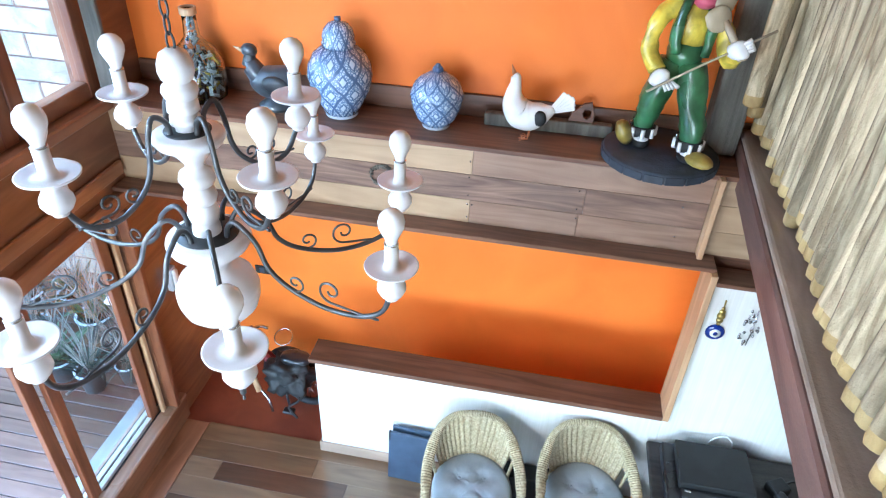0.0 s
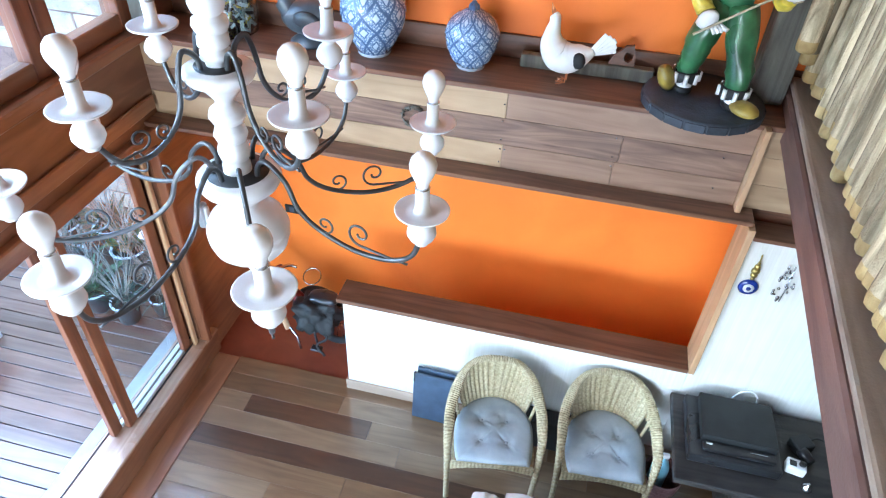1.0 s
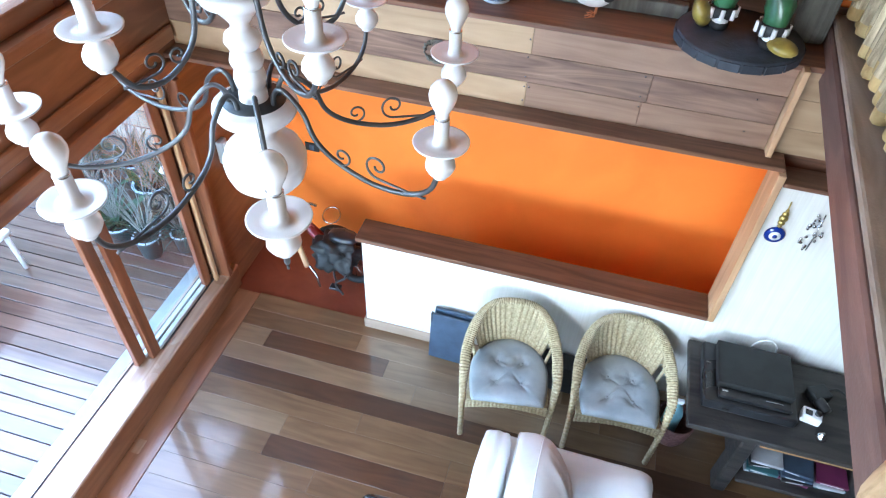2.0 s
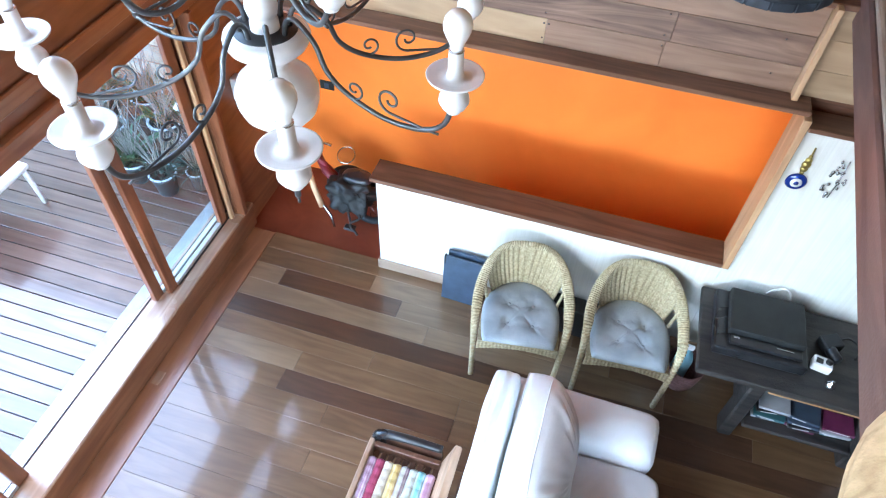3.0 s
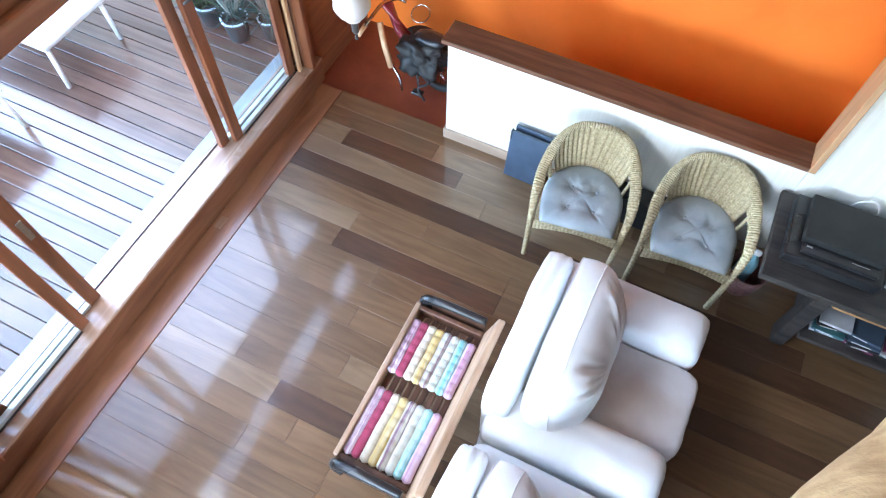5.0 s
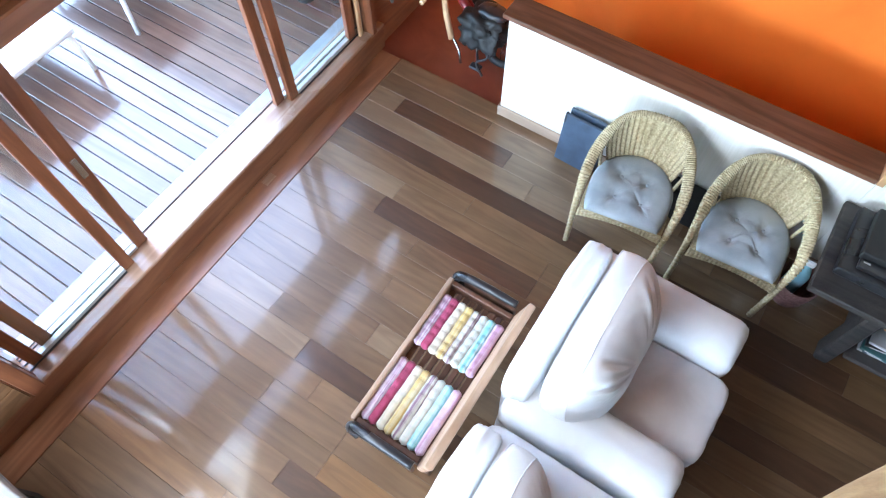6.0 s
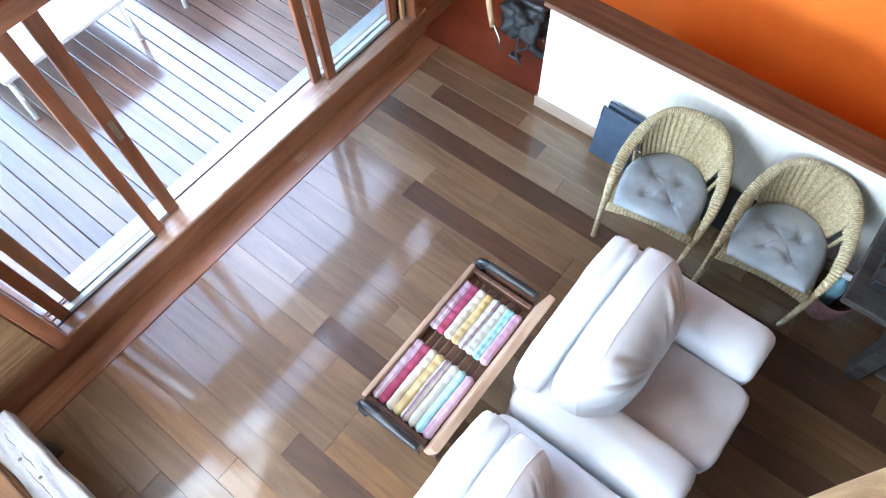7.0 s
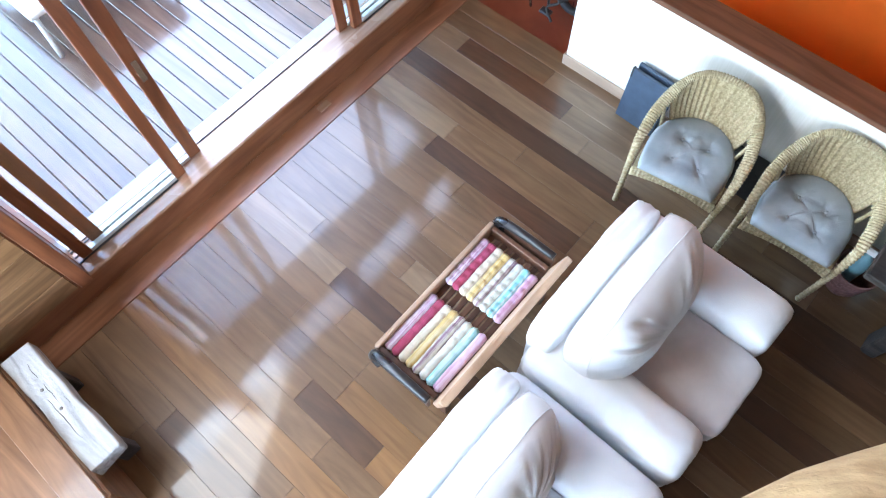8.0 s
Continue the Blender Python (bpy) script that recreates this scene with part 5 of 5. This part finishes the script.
part("strap", tube_bm(smooth_path([(0.05, 0.03, 0.05), (0.13, 0.08, 0.03), (0.2, 0.04, 0.008), (0.16, -0.05, 0.008)], 6), 0.007, 6), BLACK_MATT, cam_b, "black carrying strap")
cam_a = thing("action_camera", 3.0, -0.44, 0.751, "small white action camera with black lens", "camera")
cam_a.scale = (1.3, 1.3, 1.3)
part("body", box_bm(-0.04, 0.045, -0.03, 0.03, 0, 0.05, bevel=0.008, seg=2, m=pose(0, 0, 0, 0, 0, -10)), WHITE_METAL, cam_a)
part("screen", box_bm(-0.03, 0.0, -0.018, 0.012, 0.0505, 0.053, bevel=0.001, m=pose(0, 0, 0, 0, 0, -10)), BLACK, cam_a, "dark screen")
part("lens", lathe_bm([(0, 0.0505), (0.015, 0.0505), (0.015, 0.062), (0, 0.063)], 16, pose(0.024, 0.0, 0, 0, 0, 0)), BLACK, cam_a, "round black lens")
bell = thing("metal_bell", 3.055, -0.555, 0.751, "small shiny metal bell on the table", "bell")
part("dome", lathe_bm([(0, 0), (0.03, 0.0), (0.032, 0.008), (0.022, 0.028), (0.012, 0.04), (0.01, 0.05), (0, 0.052)], 20), STEEL, bell, "", True)
rnd = random.Random(21)
CASE_MATS = [BLACK, SLATE, plain("plum_case", (0.16, 0.03, 0.08), 0.3), plain("pale_case", (0.45, 0.46, 0.48), 0.3), plain("teal_case", (0.04, 0.12, 0.13), 0.3)]
for stack in range(3):
    z = 0.226
    for k in range(5 - stack):
        px = 2.90 + stack * 0.205
        c = thing("disc_case", px + rnd.uniform(-0.01, 0.01), -0.50 + rnd.uniform(-0.02, 0.02), z, "thin plastic disc case in a stack on the lower shelf", "disc case", "disc cases on the lower shelf", rnd.uniform(-8, 8))
        h = 0.026
        part("case", box_bm(-0.095, 0.095, -0.07, 0.07, 0.0, h - 0.002, bevel=0.002), CASE_MATS[rnd.randrange(5)], c)
        part("bar", box_bm(-0.07, rnd.uniform(0.0, 0.07), -0.0725, -0.0705, 0.009, 0.015), WHITE_METAL, c, "pale spine lettering bar")
        z += h

# waste basket with bottle beside the table
basket = thing("basket", 2.37, -0.30, 0, "small round red-brown woven basket beside the table", "basket")
BASKET = mat("red_brown_weave", (0.13, 0.055, 0.05), (0.24, 0.12, 0.11), (40, 40, 40), 0.7, 0.6, 120)
part("bowl", lathe_bm([(0, 0), (0.09, 0), (0.115, 0.06), (0.13, 0.16), (0.135, 0.24), (0.128, 0.245), (0.12, 0.16), (0.1, 0.05), (0, 0.012)], 28), BASKET, basket, "", True)
bt = thing("spray_bottle", 2.345, -0.28, 0.015, "aqua plastic spray bottle with white nozzle in the basket", "bottle")
part("body", lathe_bm([(0, 0), (0.054, 0), (0.060, 0.02), (0.060, 0.25), (0.042, 0.31), (0.018, 0.335), (0.016, 0.36), (0, 0.36)], 20), plain("aqua_plastic", (0.30, 0.60, 0.70), 0.3), bt, "", True)
bm = box_bm(-0.07, 0.03, -0.014, 0.014, 0.36, 0.40, bevel=0.006)
add_tube(bm, [(-0.045, 0, 0.365), (-0.035, 0, 0.32)], 0.007, 6)
part("nozzle", bm, WHITE_METAL, bt, "white nozzle and trigger")

# folding bicycle in the corridor corner
bike = thing("bicycle", -0.42, 0.36, -0.012, "dark folded bicycle with red frame leaning in the corridor", "bicycle")
BIKE_RED = plain("dark_red_frame_paint", (0.22, 0.02, 0.03), 0.3, coat=0.3)
for px, py, pz, tw in ((-0.06, 0.20, 0.22, 4), (0.14, 0.10, 0.22, -12)):
    wheel_m = pose(px, py, pz, 78, 0, tw)
    bm = bmesh.new()
    add_tube(bm, [(0.185 * math.cos(a), 0.185 * math.sin(a), 0) for a in [2 * math.pi * k / 32 for k in range(33)]], 0.032, 8, cap=False, m=wheel_m)
    w = part("wheel", bm, BLACK_MATT, bike, "black tyre")
    bm = bmesh.new()
    for k in range(14):
        a = 2 * math.pi * k / 14
        add_tube(bm, [(0.015 * math.cos(a), 0.015 * math.sin(a), 0.01 * (-1) ** k), (0.17 * math.cos(a), 0.17 * math.sin(a), 0)], 0.003, 4, m=wheel_m)
    part("spokes", bm, STEEL, w)
bm = bmesh.new()
add_tube(bm, [(-0.36, 0.20, 0.62), (-0.20, 0.06, 0.50), (0.02, -0.02, 0.40)], 0.034, 10)
add_tube(bm, [(0.02, -0.02, 0.40), (-0.10, 0.0, 0.30), (0.10, 0.0, 0.24)], 0.018, 10)
add_tube(bm, [(-0.06, 0.18, 0.24), (-0.30, 0.03, 0.72)], 0.022, 10)
part("frame", bm, BIKE_RED, bike, "dark red tubular frame")
part("handlebar", tube_bm(smooth_path([(-0.34, -0.20, 0.66), (-0.32, -0.10, 0.70), (-0.30, 0.03, 0.72), (-0.24, 0.14, 0.71), (-0.18, 0.17, 0.68)], 5), 0.013, 8), STEEL, bike, "silver handlebar")
part("grip", tube_bm([(-0.35, -0.27, 0.64), (-0.34, -0.17, 0.665)], 0.019, 8), PALE_WOOD, bike, "tan handlebar grip")
part("saddle", pillow_bm(0.0, 0.24, -0.10, 0.05, 0.56, 0.64, 6, 2.5, 0.004, 1.0), BLACK, bike, "black saddle", True)
part("seat_post", tube_bm([(0.02, -0.02, 0.40), (0.10, -0.02, 0.58)], 0.014, 8), STEEL, bike)
bm = bmesh.new()
add_tube(bm, [(0.07 * math.cos(a), 0.07 * math.sin(a), 0) for a in [2 * math.pi * k / 24 for k in range(25)]], 0.005, 6, cap=False, m=pose(0.0, 0.06, 0.72, 25, 0, 0))
part("cable_ring", bm, STEEL, bike, "coiled silver lock cable")
bag = part("bag", pillow_bm(-0.10, 0.24, -0.20, 0.06, 0.30, 0.60, 10, 2.6, 0.04, 4.0), BLACK_MATT, bike, "black bag hanging on the frame", True)
part("stick", tube_bm([(-0.26, -0.10, 0.66), (-0.20, -0.16, 0.52), (-0.13, -0.20, 0.36)], 0.024, 8), PALE_WOOD, bike, "tan wooden stick strapped to the frame")
part("rod", tube_bm([(-0.16, -0.18, 0.42), (-0.05, -0.22, 0.30), (-0.02, -0.24, 0.20)], 0.010, 8), STEEL, bike, "silver rod")
part("pedal", box_bm(0.06, 0.15, -0.25, -0.19, 0.20, 0.225, bevel=0.006), BLACK, bike)
part("crank", tube_bm([(0.03, -0.10, 0.36), (0.09, -0.17, 0.22)], 0.010, 8), BLACK, bike)
part("strap", tube_bm(smooth_path([(0.14, -0.18, 0.46), (0.20, -0.22, 0.36), (0.12, -0.24, 0.28), (0.18, -0.25, 0.18)], 6), 0.010, 6), BLACK_MATT, bike, "hanging black strap")

# whitewashed timber and chest at the near end of the sill
wb = thing("timber_bench", -0.47, -3.90, 0, "whitewashed cracked timber plank bench at the sill's end", "bench")
bm = box_bm(-0.42, 0.42, -0.085, 0.09, 0.40, 0.50, bevel=0.010, seg=2)
bmesh.ops.subdivide_edges(bm, edges=[e for e in bm.edges if e.calc_length() > 0.3], cuts=14)
for v in bm.verts:
    v.co.y += 0.016 * noise.noise(Vector((v.co.x * 5, v.co.y * 3, 2.0)))
    v.co.x += 0.020 * noise.noise(Vector((v.co.y * 14, v.co.z * 9, 5.0))) * (1 if abs(v.co.x) > 0.38 else 0)
    v.co.z += 0.006 * noise.noise(Vector((v.co.x * 9, v.co.y * 12, 8.0)))
part("beam", bm, WHITEWASH, wb)
CRACK = plain("crack_shadow", (0.17, 0.16, 0.15), 0.9)
for k, (px, py, length) in enumerate(((-0.16, 0.012, 0.34), (0.14, -0.02, 0.40), (0.05, 0.048, 0.16))):
    path = [(px + length * (i / 12 - 0.5), py + 0.010 * noise.noise(Vector((i * 0.6, k * 4.0, 0))), 0.4995 + 0.006 * noise.noise(Vector(((px + length * (i / 12 - 0.5)) * 9, py * 12, 8.0)))) for i in range(13)]
    part("crack", tube_bm(path, lambda t: 0.0008 + 0.0014 * math.sin(math.pi * t), 6), CRACK, wb, "dark drying crack")
for px, py in ((-0.13, -0.012), (0.03, 0.0)):
    part("knot", lathe_bm([(0, 0.4985), (0.009, 0.4985), (0.010, 0.5015), (0.006, 0.503), (0, 0.5025)], 12, pose(px, py, 0)), CRACK, wb, "dark round knot", True)
# made-up dark supports where there is only shadow below the beam
for px in (-0.34, 0.22):
    part("leg", box_bm(px, px + 0.07, -0.05, 0.05, 0.0, 0.399, bevel=0.006), DARK_TABLE, wb, "made-up dark leg in place of the shadow under the beam")
chest = thing("chest", -0.50, -4.36, 0, "red-brown wooden chest behind the whitewashed bench", "chest")
part("body", box_bm(-0.50, 0.60, -0.36, 0.36, 0.0, 0.44, bevel=0.008), CHEST_WOOD, chest)
part("lid", box_bm(-0.51, 0.61, -0.37, 0.375, 0.442, 0.50, bevel=0.01), CHEST_WOOD, chest)
part("lid_trim", box_bm(-0.51, 0.61, 0.20, 0.36, 0.502, 0.525, bevel=0.006), CHEST_WOOD, chest)
hat = thing("round_basket", 0.33, -4.02, 0, "dark round woven basket on the floor", "basket")
part("bowl", lathe_bm([(0, 0), (0.13, 0), (0.15, 0.03), (0.15, 0.09), (0.13, 0.12), (0.05, 0.13), (0, 0.13)], 28), BLACK_MATT, hat, "", True)

# ---- deck and garden ----
Z_DECK = 0.17
tagged(done("ground", box_bm(-400, 400, -400, 400, -0.6, -0.21), PAVING), "pale paved ground beyond the deck", "ground", kind="structure")
deck = structure("deck", box_bm(-9.0, -1.43, -7.0, 1.6, -0.2, Z_DECK - 0.034), BEAM_WOOD, "reddish hardwood deck boards in front of the doors", "deck")
gw = structure("garden_wall", box_bm(-3.8, -1.43, 1.42, 1.6, Z_DECK - 0.2, 3.0), BEAM_WOOD, "pale stone block wall behind the potted plants", "wall")
# made-up wall sections that keep sky out of the far deck's reflection
structure("garden_wall_upper", box_bm(-9.0, -1.43, 1.42, 1.6, 3.002, 5.6), GREY_STONE, "plain stone upper wall added to block sky from the deck's reflection", "wall")
structure("garden_wall_far", box_bm(-9.0, -3.802, 1.42, 1.6, Z_DECK - 0.2, 3.0), GREY_STONE, "plain stone wall extension added to block sky from the deck's reflection", "wall")


def deck_table(x, y, half, label):
    t = thing("deck_table", x, y, Z_DECK, label, "table", "white tables on the deck")
    part("tabletop", box_bm(-0.62, 0.62, -half, half, 0.375, 0.42, bevel=0.012, seg=2), WHITE_METAL, t)
    for sx in (-1, 1):
        for sy in (-1, 1):
            part("leg", tube_bm([(0.58 * sx, (half - 0.04) * sy, 0.374), (0.59 * sx, (half - 0.02) * sy, 0.0)], 0.02, 8), WHITE_METAL, t)


deck_table(-3.385, -0.695, 0.325, "low white painted metal table on the deck")
deck_table(-3.40, -1.953, 0.52, "low white painted metal table on the deck near the glass door")

LEAF_A = mat("garden_leaf", (0.022, 0.055, 0.020), (0.07, 0.12, 0.045), (20, 20, 20), 0.45, 0.2, 60, rand=0.3)
LEAF_B = mat("blue_green_leaf", (0.022, 0.045, 0.034), (0.065, 0.105, 0.075), (20, 20, 20), 0.5, 0.2, 60, rand=0.3)
TWIG = plain("dry_twig", (0.24, 0.23, 0.21), 0.8, vary=0.25)
POT = plain("grey_plastic_pot", (0.07, 0.085, 0.09), 0.5, vary=0.15)
SOIL = plain("potting_soil", (0.045, 0.033, 0.025), 0.95, vary=0.3, bump=0.4)


def add_leaf(bm, base, direction, length, width, droop):
    d = Vector(direction).normalized()
    side = d.cross(Vector((0, 0, 1)))
    side = side.normalized() if side.length > 1e-3 else Vector((1, 0, 0))
    prev = None
    for i in range(5):
        t = i / 4
        c = Vector(base) + d * length * t - Vector((0, 0, droop * length * t * t))
        w = width * math.sin(math.pi * min(0.97, 0.12 + 0.85 * t)) / 2
        row = [bm.verts.new(c - side * w), bm.verts.new(c + Vector((0, 0, -w * 0.3))), bm.verts.new(c + side * w)]
        if prev:
            bm.faces.new((prev[0], prev[1], row[1], row[0]))
            bm.faces.new((prev[1], prev[2], row[2], row[1]))
        prev = row


def potted_plant(x, y, r, h, kind, label, seed):
    rnd = random.Random(seed)
    p = thing("potted_plant", x, y, Z_DECK, label, "potted plant", "potted plants on the deck")
    pot = part("pot", lathe_bm([(0, 0), (r * 0.72, 0), (r * 0.95, h * 0.9), (r * 1.02, h * 0.9), (r * 1.04, h), (r * 0.9, h), (r * 0.84, h * 0.82), (0, h * 0.8)], 24), POT, p, "grey plastic pot", True)
    part("rim", lathe_bm([(r * 0.90, h + 0.001), (r * 1.05, h + 0.001), (r * 1.06, h + 0.008), (r * 1.0, h + 0.012), (r * 0.91, h + 0.009)], 24), PALE_GLAZE, pot, "pale worn rim", True)
    part("soil", lathe_bm([(r * 0.84, h * 0.825), (r * 0.4, h * 0.86), (0, h * 0.85)], 20), SOIL, pot, "dark soil")
    bm = bmesh.new()
    for k in range(46 if kind != 2 else 26):
        a = rnd.uniform(0, 6.28)
        rise = rnd.uniform(0.35, 2.0)
        base = (rnd.uniform(-0.5, 0.5) * r, rnd.uniform(-0.5, 0.5) * r, h * 0.85 + rnd.uniform(0, 0.10))
        add_leaf(bm, base, (math.cos(a), math.sin(a), rise), rnd.uniform(0.16, 0.36), rnd.uniform(0.012, 0.022) if kind == 0 else rnd.uniform(0.03, 0.055), rnd.uniform(0.1, 0.6))
    part("leaves", bm, LEAF_B if kind == 0 else LEAF_A, p, "narrow blue-green leaves" if kind == 0 else "broad green leaves")
    bm = bmesh.new()
    for k in range(22):
        a = rnd.uniform(0, 6.28)
        t = rnd.uniform(0.35, 0.85)
        add_tube(bm, smooth_path([(0, 0, h * 0.8), (0.1 * math.cos(a), 0.1 * math.sin(a), h + t * 0.5), (0.22 * math.cos(a + 0.3), 0.22 * math.sin(a + 0.3), h + t)], 4), lambda q: 0.006 - 0.004 * q, 5)
    part("stems", bm, TWIG, p, "thin pale stems")
    return p


for i, (x, y, r, h, kind) in enumerate(((-1.93, 0.06, 0.11, 0.20, 0), (-1.70, 0.20, 0.09, 0.18, 0), (-2.24, 0.12, 0.12, 0.20, 1), (-1.88, 0.50, 0.13, 0.22, 0), (-2.25, 0.62, 0.15, 0.24, 2), (-2.68, 0.42, 0.13, 0.22, 0),
                                        (-2.60, 0.86, 0.14, 0.24, 1), (-1.72, 0.86, 0.14, 0.24, 2), (-2.05, 1.05, 0.13, 0.22, 0), (-3.0, 0.75, 0.14, 0.24, 1))):
    potted_plant(x, y, r, h, kind, ("narrow-leaved potted plant in a grey pot on the deck", "green leafy potted plant in a grey pot on the deck", "broad-leaved potted plant with bare stems on the deck")[kind], 40 + i)
bm = bmesh.new()
for k in range(7):
    add_ball(bm, (0.03 * math.cos(k * 0.9), 0.03 * math.sin(k * 0.9), 0.012 * (k % 2)), (0.026, 0.022, 0.018), 8)
fl = done("flower", bm, WHITE_PAINT, None, True)
fl.matrix_world = pose(-1.86, 0.42, Z_DECK + 0.62)
tagged(fl, "white blossom above the potted plants", "flower")


# ---- pieces of floor, shelf front, deck and garden wall ----
piece_meshes = {}


def piece(name, parent, material, size, m, bevel):
    key = (name, material.name, tuple(round(s, 3) for s in size))
    if key not in piece_meshes:
        bm = bmesh.new()
        a, b, c = size
        top = [(-a / 2 + bevel, -b / 2 + bevel), (a / 2 - bevel, -b / 2 + bevel), (a / 2 - bevel, b / 2 - bevel), (-a / 2 + bevel, b / 2 - bevel)]
        side = [(-a / 2, -b / 2), (a / 2, -b / 2), (a / 2, b / 2), (-a / 2, b / 2)]
        v = [[bm.verts.new((*q, z)) for q in ring] for ring, z in ((side, -c), (side, -bevel), (top, 0.0))]
        for lo, hi in zip(v, v[1:]):
            for k in range(4):
                bm.faces.new((lo[k], lo[(k + 1) % 4], hi[(k + 1) % 4], hi[k]))
        bm.faces.new(v[2])
        bm.faces.new(v[0][::-1])
        me = bpy.data.meshes.new(name)
        bm.to_mesh(me)
        bm.free()
        me.materials.append(material)
        piece_meshes[key] = me
    ob = new(name, piece_meshes[key])
    ob.parent = parent
    ob.matrix_world = m
    return ob


rnd = random.Random(17)
PITCH, X_BORDER = 0.165, -0.962
# rows of planks counted from the corridor: ends of the boards, and each board's wood
d_, p_, g_, w_ = FLOOR_DARK, FLOOR_PALE, FLOOR_GOLD, FLOOR_WOOD
SPECIAL = {1: ((0.0, 1.6), (w_, p_, w_)), 2: ((-0.70, 0.28, 1.9), (p_, d_, p_, w_)), 3: ((0.55, 2.3), (p_, p_, w_)), 4: ((1.35, 2.9), (d_, d_, w_)), 5: ((0.25, 2.0), (w_, w_, d_)), 6: ((-0.25, 0.95), (p_, w_, w_)),
           7: ((-0.30, 0.95), (w_, d_, w_)), 8: ((0.10, 1.5), (w_, w_, d_)), 12: ((0.24, 1.2), (w_, p_, w_)), 16: ((-0.10, 0.48), (w_, w_, w_)), 17: ((0.48, 1.15), (w_, g_, d_)), 18: ((0.29, 0.885), (w_, d_, g_)),
           19: ((0.62, 2.0), (w_, w_, d_)), 20: ((0.10, 1.0), (g_, g_, w_)), 21: ((0.65, 1.6), (w_, g_, w_)), 22: ((-0.2, 0.9), (w_, d_, w_))}
row = 0
y = 0.06 - PITCH / 2
while y > -5.95:
    if row in SPECIAL:
        ends, woods = SPECIAL[row]
        ends = (X_BORDER,) + ends + (4.9,)
    else:
        ends, woods = [X_BORDER], []
        while ends[-1] < 4.85:
            step = rnd.choice((1.2, 1.6, 2.0, 2.4, 3.0)) * (rnd.uniform(0.25, 1) if len(ends) == 1 else 1)
            ends.append(min(4.9, ends[-1] + step))
            woods.append(rnd.choice((w_, w_, w_, w_, w_, p_, d_)))
    for a, b, wood in zip(ends, ends[1:], woods):
        if b - a > 0.03:
            piece("plank", floor, wood, (round(b - a, 3) - 0.0016, PITCH - 0.0010, 0.022), pose((a + b) / 2, y, rnd.uniform(-0.0003, 0.0003)), 0.0009)
    y -= PITCH
    row += 1

# shelf front: three courses of wide planks of different woods, with screw heads
COURSES = (((2.162, 2.312), (0.985, 1.60, 2.271), (FASCIA_PALE, FASCIA_WOOD, FASCIA_WOOD)),
           ((2.314, 2.476), (1.62, 2.271), (FASCIA_DARK, FASCIA_DARK)),
           ((2.478, 2.628), (0.985, 2.271), (FASCIA_PALE, FASCIA_WOOD)))
for (z0, z1), ends, woods in COURSES:
    x = -1.2
    for x1, wood in zip(ends + (3.2, 4.85), woods + (FASCIA_PALE, FASCIA_PALE)):
        m = Matrix.Translation(((x + x1) / 2, 0.128, (z0 + z1) / 2)) @ Matrix.Rotation(radians(90), 4, "X")
        piece("plank", fascia, wood, (x1 - x - 0.002, z1 - z0, 0.02), m, 0.0015)
        x = x1
bm = lathe_bm([(0.0055, 0.0), (0.0055, 0.0015), (0.003, 0.003), (0, 0.0032)], 10, Matrix.Rotation(radians(90), 4, "X"))
screw = part("screw", bm, STEEL, fascia, "small bright screw head")
screw.matrix_world = Matrix.Translation((0.972, 0.1275, 2.46))
for px, pz in ((0.972, 2.345), (0.972, 2.285), (0.972, 2.20), (0.998, 2.285), (1.585, 2.46), (1.585, 2.345), (1.59, 2.285), (2.14, 2.25), (2.14, 2.44), (0.972, 2.56)):
    ob = new("screw", screw.data)
    ob.parent = fascia
    ob.matrix_world = Matrix.Translation((px, 0.1275, pz))

for k in range(9):
    z = DOOR_Z0 + 0.10 + k * 0.175
    m = Matrix.Translation((-1.112, (-5.95 + DOOR_Y0 - 0.095) / 2, z)) @ Matrix.Rotation(radians(90), 4, "Y") @ Matrix.Rotation(radians(90), 4, "Z")
    piece("plank", near_wall, GOLD_WOOD, (2.48, 0.172, 0.012), m, 0.002)

y = 1.3655
while y > -6.9:
    piece("board", deck, DECK_WOOD, (7.4, 0.112, 0.028), pose(-5.16 - 0.0, y, Z_DECK + rnd.uniform(-0.001, 0.001)), 0.003)
    y -= 0.119
piece("strip", deck, STRIP, (0.10, 7.0, 0.02), pose(-1.482, -2.6, Z_DECK + 0.024), 0.003)

for k in range(14):
    x = -3.7 + (0.3 if k % 2 else 0)
    while x < -1.6:
        length = 0.62
        m = Matrix.Translation((x + length / 2, 1.412, 0.24 + 0.2 * k)) @ Matrix.Rotation(radians(90), 4, "X")
        piece("stone", gw, GREY_STONE, (length - 0.015, 0.185, 0.03), m, 0.008)
        x += length
